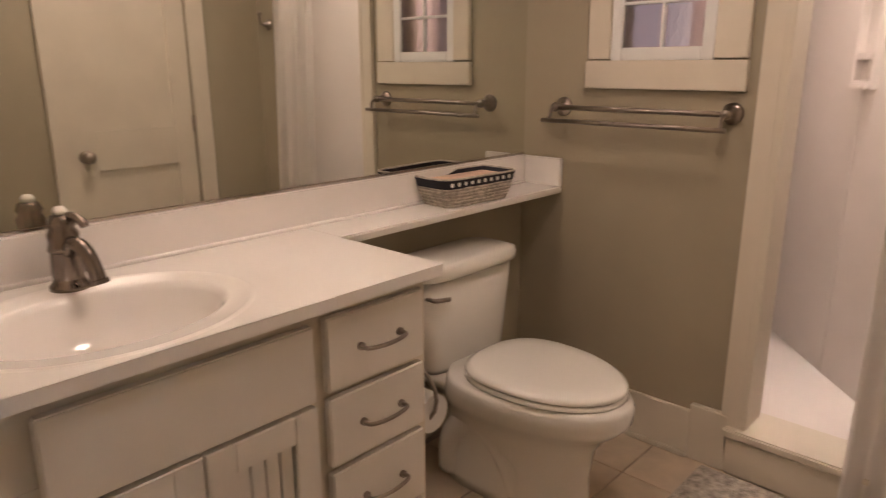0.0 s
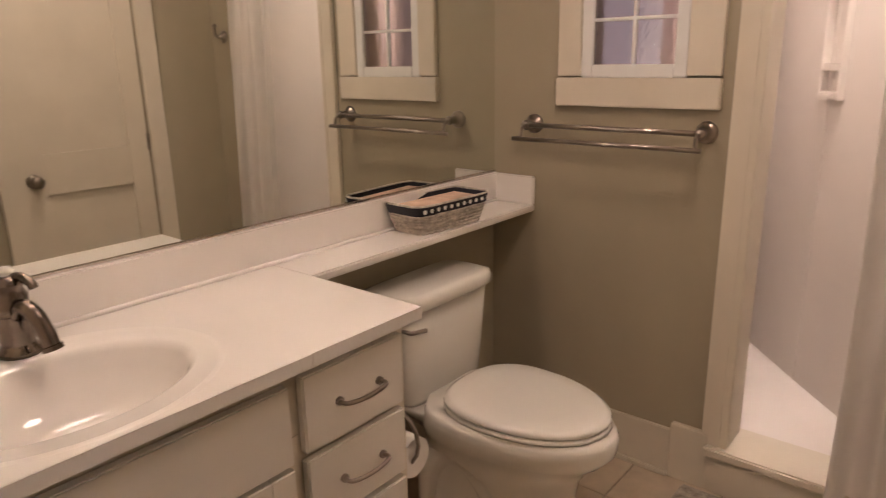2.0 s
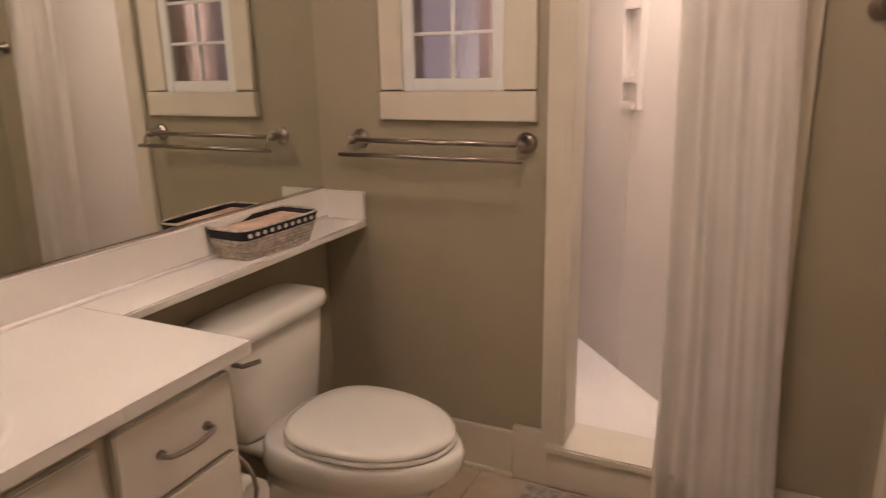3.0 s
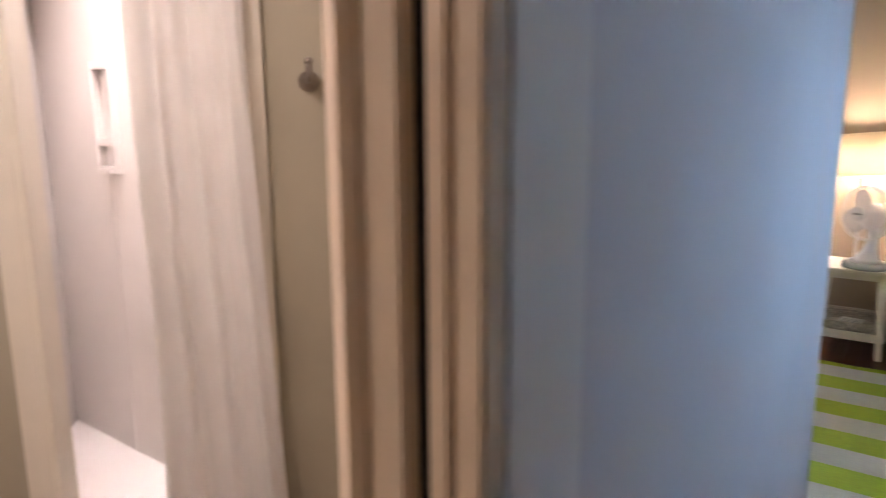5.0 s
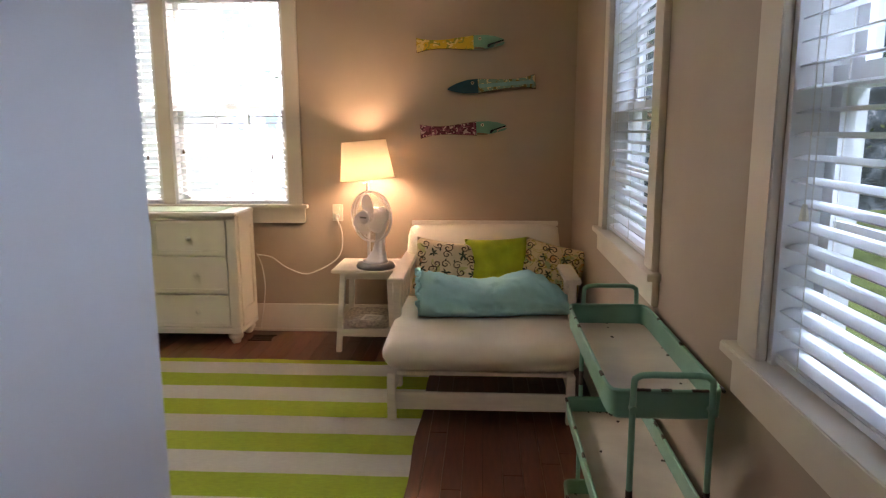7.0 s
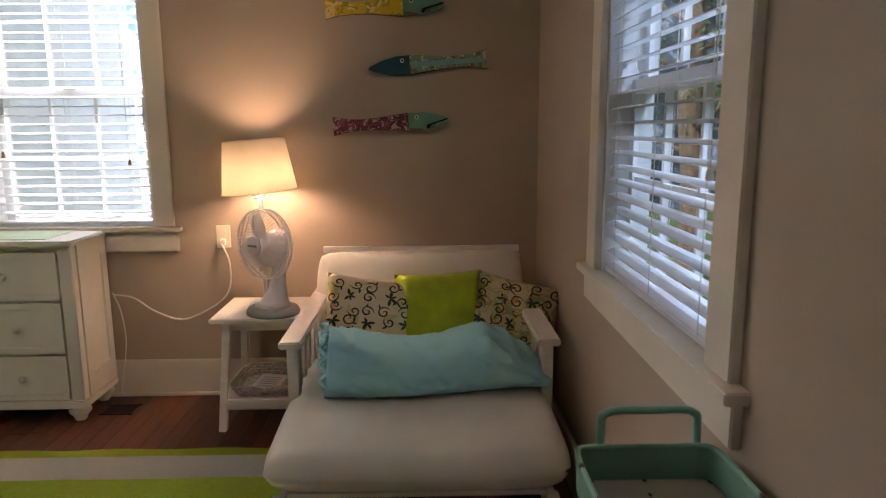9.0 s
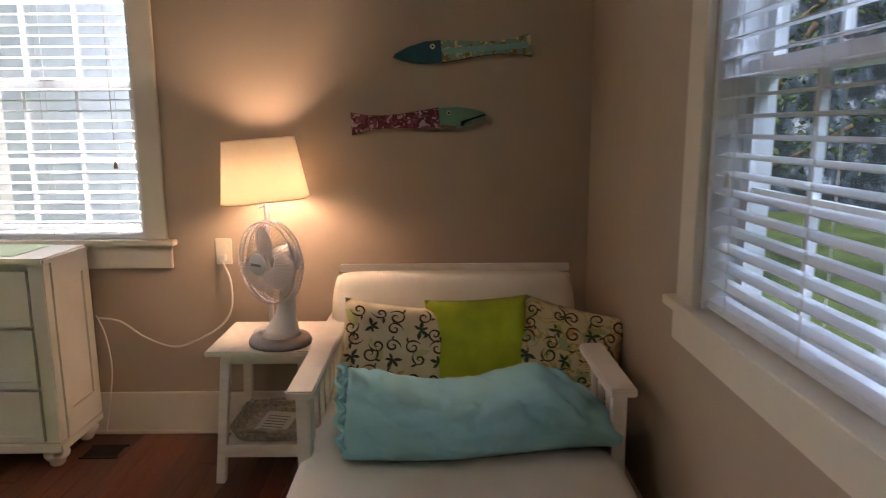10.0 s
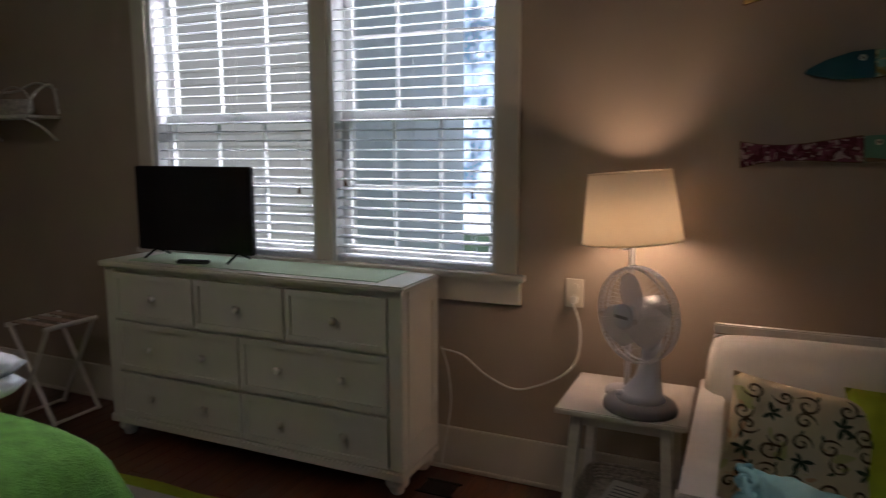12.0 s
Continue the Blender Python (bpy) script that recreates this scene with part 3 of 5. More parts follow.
# closet door
dr = tagged(new("door_1"), "cream painted two-panel closet door, closed", "door", kind="structure")
part("door_leaf", boxes((0.405, 0.50, 1.757, 1.792, 0.01, 2.03), (0.885, 0.98, 1.757, 1.792, 0.01, 2.03), (0.50, 0.885, 1.757, 1.792, 0.01, 0.22), (0.50, 0.885, 1.757, 1.792, 0.83, 1.01), (0.50, 0.885, 1.757, 1.792, 1.92, 2.03)), TRIM, dr, bevel=0.002)
part("door_panel", box(0.50, 0.885, 1.772, 1.784, 0.22, 0.83), TRIM, dr)
part("door_panel", box(0.50, 0.885, 1.772, 1.784, 1.01, 1.92), TRIM, dr)
kn = part("door_knob", lathe([(0.0, 0.062), (0.018, 0.06), (0.028, 0.048), (0.026, 0.034), (0.012, 0.024), (0.010, 0.012), (0.028, 0.008), (0.031, 0.0)], 20), NICKEL, dr, "brushed nickel knob", True)
kn.matrix_basis = pose(0.935, 1.757, 0.90, 90, 0, 0)
for z in (0.25, 1.02, 1.80):
    part("hinge", boxes((0.395, 0.412, 1.745, 1.757, z - 0.04, z + 0.04)), NICKEL, dr, bevel=0.002)


# ---- bathroom things ----
mirror = tagged(obj("wall_mirror", box(0.004, 2.066, 0.001, 0.006, 0.982, 2.05), MIRROR), "large frameless wall mirror above the vanity", "mirror")
part("mirror_channel", boxes((0.004, 2.066, 0.0062, 0.010, 0.9745, 0.9805)), CHROME, mirror, "thin metal channel", bevel=0.001)


def counter_mesh():
    """Slab with a bowl pressed into it and a long shelf."""
    bm = bmesh.new()
    top, cx, cy = 0.87, 1.665, 0.305
    # bowl and deck as rings morphing from ellipse to rectangle
    n = 48
    x0, x1, y0, y1 = 1.33, 2.066, 0.02, 0.54
    rings = []
    for rx, ry, z in ((0.02, 0.015, top - 0.135), (0.08, 0.058, top - 0.132), (0.13, 0.094, top - 0.118), (0.17, 0.124, top - 0.088), (0.195, 0.143, top - 0.048), (0.208, 0.154, top - 0.018), (0.217, 0.162, top - 0.007), (0.226, 0.169, top - 0.003), (0.258, 0.212, top - 0.001), (0.265, 0.219, top + 0.003), (0.272, 0.226, top)):
        rings.append(oval(cx, cy, z, rx, ry, n))
    rect = []
    for k in range(n):
        t = 2 * math.pi * k / n
        c, s = math.cos(t), math.sin(t)
        r = min(((x1 - cx) if c > 0 else (cx - x0)) / max(abs(c), 1e-6), ((y1 - cy) if s > 0 else (cy - y0)) / max(abs(s), 1e-6))
        rect.append((cx + r * c, cy + r * s, top))
    for px, py in ((x0, y0), (x1, y0), (x1, y1), (x0, y1)):
        k = min(range(n), key=lambda i: (rect[i][0] - px) ** 2 + (rect[i][1] - py) ** 2)
        rect[k] = (px, py, top)
    rings.append(rect)
    R = [[bm.verts.new(p) for p in ring] for ring in rings]
    for A, B in zip(R, R[1:]):
        for k in range(n):
            f = bm.faces.new((A[k], A[(k + 1) % n], B[(k + 1) % n], B[k]))
            f.smooth = B is not R[-1]
    bm.faces.new(R[0])
    bmesh.ops.recalc_face_normals(bm, faces=bm.faces)
    return bm


ct = thing("vanity_counter", 0, 0, 0, "white cultured marble vanity top with oval sink and narrow shelf extension", "counter")
part("basin", counter_mesh(), MARBLE, ct, "oval moulded sink basin")
part("slab", box(1.03, 1.33, 0.02, 0.541, 0.843, 0.870), MARBLE, ct)
part("front_edge", boxes((1.331, 2.066, 0.515, 0.5412, 0.843, 0.8692)), MARBLE, ct)
part("shelf", box(0.004, 1.031, 0.02, 0.182, 0.846, 0.8697), MARBLE, ct, bevel=0.004)
part("backsplash", box(0.004, 2.066, 0.002, 0.022, 0.868, 0.974), MARBLE, ct, bevel=0.004)
part("side_splash", box(0.002, 0.020, 0.022, 0.182, 0.868, 0.972), MARBLE, ct, bevel=0.004)
part("cove", tube([(0.02, 0.024, 0.872), (2.066, 0.024, 0.872)], 0.008, 8), MARBLE, ct, smooth=True)
part("drain", lathe([(0.0, 0.004), (0.018, 0.003), (0.022, 0.0)], 20, center=(1.665, 0.305, 0.736)), NICKEL, ct, "round nickel drain", True)

fa = thing("sink_faucet", 1.654, 0.100, 0.869, "brushed nickel single-hole faucet with white porcelain cap", "faucet")
fa.scale = (1.05, 1.05, 1.04)
part("body", lathe([(0.036, 0), (0.036, 0.008), (0.030, 0.014), (0.027, 0.022), (0.029, 0.03), (0.027, 0.075), (0.030, 0.082), (0.027, 0.09), (0.028, 0.108), (0.022, 0.120), (0.026, 0.128), (0.020, 0.142), (0.012, 0.146)], 24), FAUCETM, fa, smooth=True)
part("spout", tube(smooth_path([(0, 0.012, 0.070), (-0.004, 0.040, 0.094), (-0.012, 0.066, 0.082), (-0.018, 0.082, 0.052), (-0.021, 0.088, 0.028)]), 0.0145, 14), FAUCETM, fa, smooth=True)
part("handle", tube(smooth_path([(0, 0, 0.138), (-0.012, 0.022, 0.143), (-0.02, 0.045, 0.135), (-0.022, 0.052, 0.125)]), 0.008, 10), FAUCETM, fa, smooth=True)
part("spout_lip", cyl((-0.021, 0.088, 0.030), (-0.022, 0.090, 0.022), 0.0175, seg=16), FAUCETM, fa)
part("collar", lathe([(0.0285, 0.074), (0.031, 0.078), (0.0285, 0.082)], 24), FAUCETM, fa, smooth=True)
part("cap", lathe([(0.013, 0.145), (0.014, 0.153), (0.008, 0.160), (0.0, 0.161)], 16), PORCELAIN, fa, "white porcelain cap", True)

va = thing("vanity_cabinet", 0, 0, 0, "white painted vanity cabinet with drawers and beadboard doors", "cabinet")
part("body", boxes((1.05, 2.065, 0.02, 0.50, 0.10, 0.70), (1.05, 2.065, 0.475, 0.50, 0.70, 0.842), (1.05, 1.33, 0.02, 0.475, 0.70, 0.842), (1.06, 2.06, 0.02, 0.44, 0, 0.10)), TRIM, va, bevel=0.002)


def pull(parent, x, z, y):
    h = part("handle", tube(smooth_path([(x - 0.055, y, z), (x - 0.052, y + 0.024, z), (x, y + 0.030, z - 0.003), (x + 0.052, y + 0.024, z), (x + 0.055, y, z)]), 0.0048, 8), NICKEL, parent, "brushed nickel bar pull", True)
    for s in (-1, 1):
        part("foot", cyl((x + s * 0.055, y - 0.002, z), (x + s * 0.055, y + 0.006, z), 0.009, seg=12), NICKEL, parent, smooth=False)


for z0, z1 in ((0.66, 0.82), (0.49, 0.645), (0.30, 0.475), (0.12, 0.285)):
    d = part("drawer", box(1.075, 1.345, 0.501, 0.522, z0, z1), CABINET, va, bevel=0.003)
    pull(d, 1.205, (z0 + z1) / 2, 0.522)
part("false_front", box(1.375, 1.862, 0.501, 0.522, 0.655, 0.815), CABINET, va, bevel=0.003)
for x0, x1 in ((1.375, 1.613), (1.620, 1.862)):
    d = part("door", boxes((x0, x0 + 0.055, 0.501, 0.522, 0.12, 0.645), (x1 - 0.055, x1, 0.501, 0.522, 0.12, 0.645), (x0 + 0.055, x1 - 0.055, 0.501, 0.522, 0.12, 0.19), (x0 + 0.055, x1 - 0.055, 0.501, 0.522, 0.585, 0.645)), CABINET, va, bevel=0.002)
    k = 4
    for i in range(k):
        w = (x1 - x0 - 0.11) / k
        part("bead_board", box(x0 + 0.055 + i * w + 0.002, x0 + 0.055 + (i + 1) * w - 0.002, 0.501, 0.511, 0.19, 0.585), CABINET, d, bevel=0.002)

sd = thing("soap_dish", 1.945, 0.082, 0.870, "small grey stone soap dish on the vanity top", "soap dish")
part("dish", lathe([(0.0, 0.0), (0.042, 0.0), (0.050, 0.012), (0.052, 0.026), (0.046, 0.027), (0.040, 0.014), (0.0, 0.010)], 28), mat("grey_stoneware", (0.42, 0.40, 0.40), 0.3, 0.15, 40, 0.05), sd, smooth=True)
part("soap", loft([oval(0, 0, z, rx, ry, 24, 3) for z, rx, ry in ((0.0095, 0.030, 0.022), (0.016, 0.034, 0.026), (0.026, 0.032, 0.024), (0.031, 0.020, 0.014))]), PORCELAIN, sd, "white soap bar", True)

# toilet
to = thing("toilet", 0.53, 0.0, 0.0, "white porcelain two-piece toilet with closed lid", "toilet")
part("tank", loft([oval(0, 0.125, z, rx, ry, 32, 5) for z, rx, ry in ((0.36, 0.165, 0.075), (0.385, 0.185, 0.086), (0.53, 0.200, 0.092), (0.675, 0.213, 0.098))]), PORCELAIN, to, smooth=True)
part("tank_lid", loft([oval(0, 0.128, z, rx, ry, 32, 5) for z, rx, ry in ((0.675, 0.220, 0.103), (0.680, 0.227, 0.110), (0.702, 0.228, 0.111), (0.718, 0.222, 0.104), (0.724, 0.200, 0.085))]), PORCELAIN, to, smooth=True)
part("flush_lever", tube([(0.195, 0.19, 0.625), (0.195, 0.225, 0.625), (0.14, 0.235, 0.62)], 0.007), NICKEL, to, "nickel flush lever", True)


def egg(z, w, yb, yf, n=36):
    """Elongated seat outline."""
    out = []
    cy, back, front = yb + 0.19, 0.19, yf - yb - 0.19
    for k in range(n):
        t = 2 * math.pi * k / n
        c, s = math.cos(t), math.sin(t)
        out.append((w * math.copysign(abs(c) ** (0.8 if s < 0 else 1.0), c), cy + (front if s > 0 else back) * math.copysign(abs(s) ** (0.75 if s < 0 else 1), s), z))
    return out


part("bowl", loft([egg(z, w, yb, yf) for z, w, yb, yf in ((0.0, 0.135, 0.14, 0.66), (0.03, 0.130, 0.14, 0.655), (0.12, 0.125, 0.14, 0.65), (0.22, 0.135, 0.15, 0.665), (0.27, 0.158, 0.16, 0.70), (0.30, 0.185, 0.17, 0.738), (0.335, 0.202, 0.18, 0.768), (0.375, 0.204, 0.19, 0.772), (0.393, 0.196, 0.195, 0.762))]), PORCELAIN, to, smooth=True)
part("tank_mount", loft([oval(0, 0.17, z, rx, 0.11, 24, 4) for z, rx in ((0.27, 0.10), (0.33, 0.15), (0.362, 0.17))]), PORCELAIN, to, smooth=True)
part("trapway", tube(smooth_path([(0.085, 0.20, 0.02), (0.092, 0.22, 0.15), (0.088, 0.31, 0.225), (0.080, 0.42, 0.15), (0.070, 0.46, 0.03)]), 0.050, 14), PORCELAIN, to, smooth=True)
part("trapway", tube(smooth_path([(-0.085, 0.20, 0.02), (-0.092, 0.22, 0.15), (-0.088, 0.31, 0.225), (-0.080, 0.42, 0.15), (-0.070, 0.46, 0.03)]), 0.050, 14), PORCELAIN, to, smooth=True)
part("seat", loft([egg(z, w, yb, yf) for z, w, yb, yf in ((0.394, 0.190, 0.26, 0.742), (0.400, 0.195, 0.258, 0.748), (0.410, 0.193, 0.258, 0.746))]), PORCELAIN, to, smooth=True)
part("lid", loft([egg(z, w, yb, yf) for z, w, yb, yf in ((0.413, 0.191, 0.262, 0.742), (0.418, 0.195, 0.258, 0.746), (0.428, 0.192, 0.26, 0.743), (0.435, 0.176, 0.275, 0.722), (0.4375, 0.13, 0.32, 0.65))]), PORCELAIN, to, smooth=True)

tp = thing("toilet_paper_holder", 1.05, 0.42, 0.46, "nickel toilet paper holder with a paper roll on the vanity side", "paper holder")
part("ring", tube([(-0.045 + 0.0 * t, 0.075 * math.cos(t), 0.045 + 0.075 * math.sin(t)) for t in [k * math.pi / 8 for k in range(-3, 12)]], 0.005), NICKEL, tp, smooth=True)
part("mount", cyl((0.008, 0, 0.12), (-0.05, 0, 0.12), 0.008), NICKEL, tp, smooth=False)
part("roll", cyl((-0.055, -0.05, 0.0), (-0.055, 0.055, 0.0), 0.05, seg=24), TP, tp, "white paper roll", smooth=False)

# woven basket with a dark ribbon
bk = thing("storage_basket", 0.440, 0.098, 0.870, "grey woven basket with dark patterned ribbon rim on the shelf", "basket", rz=-3)
bm = bmesh.new()
rings = []
for k, z in enumerate([0.0, 0.012, 0.024, 0.036, 0.048, 0.060]):
    g = 0.0016 * (k % 2)
    rings.append(oval(0, 0, z, 0.135 + 0.4 * z + g, 0.062 + 0.22 * z + g, 40, 7))
part("weave", loft(rings), WICKER, bk)
for k in range(6):
    z = 0.005 + k * 0.0108
    part("strand", tube([(p[0], p[1], z + 0.0018 * math.sin(i * 2.6 + k * math.pi)) for i, p in enumerate(oval(0, 0, z, 0.1365 + 0.4 * z, 0.0635 + 0.22 * z, 60, 7))], 0.0045, 6, closed=True), WICKER, bk, smooth=True)
part("ribbon", loft([oval(0, 0, 0.062, 0.163, 0.079, 40, 7), oval(0, 0, 0.090, 0.170, 0.084, 40, 7), oval(0, 0, 0.090, 0.164, 0.078, 40, 7), oval(0, 0, 0.066, 0.157, 0.073, 40, 7)], cap=False), BAND, bk, "dark blue ribbon")
for i in range(11):
    part("motif", cyl((-0.145 + i * 0.029, 0.0805, 0.076), (-0.145 + i * 0.029, 0.0835, 0.076), 0.0065, seg=8), PAPER, bk, "small pale motif")
part("liner", box(-0.152, 0.152, -0.070, 0.070, 0.060, 0.080), PAPERP, bk, "pinkish paper lining", bevel=0.01)
part("rim", tube(oval(0, 0, 0.091, 0.167, 0.081, 40, 7), 0.004, 6, closed=True), WICKER, bk, smooth=True)

# double towel bar
tb = thing("towel_bar", 0, 0, 0, "brushed nickel double towel bar on the wall", "towel bar")
for y in (0.175, 0.765):
    part("post", lathe([(0.033, 0), (0.033, 0.006), (0.026, 0.012), (0.016, 0.018), (0.013, 0.05), (0.017, 0.058), (0.012, 0.07)], 20), NICKEL, tb, smooth=True, m=pose(0, y, 1.155, 0, 90, 0))
    part("arm", tube(smooth_path([(0.055, y, 1.155), (0.085, y, 1.145), (0.092, y, 1.122), (0.102, y, 1.112)]), 0.006), NICKEL, tb, smooth=True)
part("upper_bar", tube([(0.058, 0.16, 1.155), (0.058, 0.78, 1.155)], 0.0085, 12), NICKEL, tb, smooth=True)
part("lower_bar", tube([(0.102, 0.15, 1.112), (0.102, 0.785, 1.112)], 0.0075, 12), NICKEL, tb, smooth=True)

# robe hook
hk = thing("robe_hook", 0.0, 1.645, 1.50, "brushed nickel robe hook on the wall", "hook")
part("plate", lathe([(0.028, 0), (0.028, 0.006), (0.018, 0.014), (0.010, 0.02), (0.010, 0.035)], 20), NICKEL, hk, smooth=True, m=pose(0, 0, 0, 0, 90, 0))
part("hook", tube(smooth_path([(0.03, 0, 0), (0.048, 0, 0.005), (0.055, 0, 0.03), (0.052, 0, 0.046)]), 0.008, 10), NICKEL, hk, smooth=True)
part("knob", lathe([(0, 0.012), (0.011, 0.006), (0.011, -0.004), (0, -0.010)], 12, center=(0.052, 0, 0.05)), NICKEL, hk, smooth=True)

# soap niche on the shower wall
so = thing("soap_caddy", -0.755, 0.945, 1.21, "white moulded shower soap caddy with two pockets", "soap dish", rz=45)
part("surround", boxes((-0.06, -0.045, -0.025, 0.012, 0, 0.40), (0.045, 0.06, -0.025, 0.012, 0, 0.40), (-0.045, 0.045, -0.025, 0.012, 0.0, 0.03), (-0.045, 0.045, -0.025, 0.012, 0.10, 0.125), (-0.045, 0.045, -0.025, 0.012, 0.37, 0.40), (-0.045, 0.045, 0.006, 0.012, 0.03, 0.37)), SHOWER, so, bevel=0.006)
part("lip", box(-0.045, 0.045, -0.042, -0.022, 0.0, 0.022), SHOWER, so, bevel=0.006)

# shower curtain
cu = thing("shower_curtain", 0, 0, 0, "white cloth shower curtain drawn to one side in folds", "curtain")
bm = bmesh.new()
NX, NZ = 72, 26
grid = []
for j in range(NZ + 1):
    v = j / NZ
    z = 0.03 + v * 2.03
    row = []
    for i in range(NX + 1):
        u = i / NX
        y0, y1 = 1.205 + 0.01 * math.sin(v * 5), 1.475 + 0.075 * (1 - v) ** 1.5
        y = y0 + (y1 - y0) * u
        a = 0.024 + 0.012 * math.sin(u * 5 + 1)
        x = 0.055 + a * math.sin(u * 19 + 0.8 * math.sin(v * 3) + 1.4 * (1 - v)) + 0.005 * math.sin(u * 41 + v * 4) + 0.006 * noise.noise((u * 4, v * 6, 2)) + 0.02 * (1 - v)
        row.append(bm.verts.new((x, y, z)))
    grid.append(row)
for a, b in zip(grid, grid[1:]):
    for i in range(NX):
        bm.faces.new((a[i], a[i + 1], b[i + 1], b[i]))
bmesh.ops.solidify(bm, geom=bm.faces[:], thickness=0.002)
part("cloth", bm, CURTAIN, cu, smooth=True)
part("rod", cyl((0.055, 0.88, 2.10), (0.055, 1.50, 2.10), 0.012), NICKEL, cu, "nickel curtain rod", smooth=False)

# framed pictures beside the closet door
for k, (z0, z1) in enumerate(((1.34, 1.455), (1.475, 1.60))):
    pf = thing("picture_frame", 0, 0, 0, "small white framed print on the wall", "picture", "white framed prints")
    x0, x1 = 1.235, 1.40
    part("frame", boxes((x0, x1, 1.733, 1.752, z0, z0 + 0.016), (x0, x1, 1.733, 1.752, z1 - 0.016, z1), (x0, x0 + 0.016, 1.733, 1.752, z0 + 0.016, z1 - 0.016), (x1 - 0.016, x1, 1.733, 1.752, z0 + 0.016, z1 - 0.016)), SASH, pf, bevel=0.002)
    part("print", box(x0 + 0.016, x1 - 0.016, 1.742, 1.748, z0 + 0.016, z1 - 0.016), PAPER, pf)
    part("printed_bar", boxes((1.285, 1.345, 1.7405, 1.742, (z0 + z1) / 2 - 0.012, (z0 + z1) / 2 + 0.012)), BROWN if k == 0 else BLACK, pf)

bmat = tagged(obj("bath_mat", box(0.06, 0.62, 0.80, 1.30, 0.002, 0.022), BATHMAT, bevel=0.008), "grey mottled shag bath mat on the tiles", "mat")
settle(first)

# ---- bedroom things ----
rug = thing("striped_rug", 0, 0, 0, "flatwoven cotton rug with lime green and cream stripes", "rug")
rx0, rx1, edges = -1.6, 2.05, [5.765, 5.70, 5.51]
y = 5.51
while y > 3.3:
    y -= 0.186
    edges.append(y)
for k, (a, b) in enumerate(zip(edges, edges[1:])):
    bm = bmesh.new()
    nx, ny = 60, 3
    rows = []
    for j in range(ny + 1):
        yy = b + (a - b) * j / ny
        rows.append([bm.verts.new((rx0 + (rx1 - rx0) * i / nx + (0.006 * math.sin(yy * 9) if i == nx else 0), yy + (0.006 * math.sin(i * 0.9) if k == 0 and j == ny else 0), 0.006 + 0.0025 * noise.noise((i * 0.25, yy * 3, 1)))) for i in range(nx + 1)])
    for r, q in zip(rows, rows[1:]):
        for i in range(nx):
            bm.faces.new((r[i], r[i + 1], q[i + 1], q[i]))
    bmesh.ops.solidify(bm, geom=bm.faces[:], thickness=0.005)
    part("stripe", bm, RUGG if k % 2 == 0 else RUGW, rug)


def cushion(w, h, d, n=18, seed=0, pinch=0.06, wrinkle=0.006):
    """Pillow standing in x and z, thickness along y."""
    bm = bmesh.new()
    faces = []
    for side in (-1, 1):
        g = []
        for j in range(n + 1):
            row = []
            for i in range(n + 1):
                u, v = 2 * i / n - 1, 2 * j / n - 1
                edge = (1 - u ** 4) * (1 - v ** 4)
                t = d / 2 * max(edge, 0) ** 0.45
                px = u * w / 2 * (1 - pinch * (1 - v * v))
                pz = v * h / 2 * (1 - pinch * (1 - u * u))
                wr = wrinkle * noise.noise((u * 3 + seed, v * 3, side)) * 2 * edge
                row.append(bm.verts.new((px, side * t + side * wr, pz)))
            g.append(row)
        for a, b in zip(g, g[1:]):
            for i in range(n):
                bm.faces.new((a[i], a[i + 1], b[i + 1], b[i]))
    bmesh.ops.remove_doubles(bm, verts=bm.verts, dist=0.001)
    bmesh.ops.recalc_face_normals(bm, faces=bm.faces)
    return bm


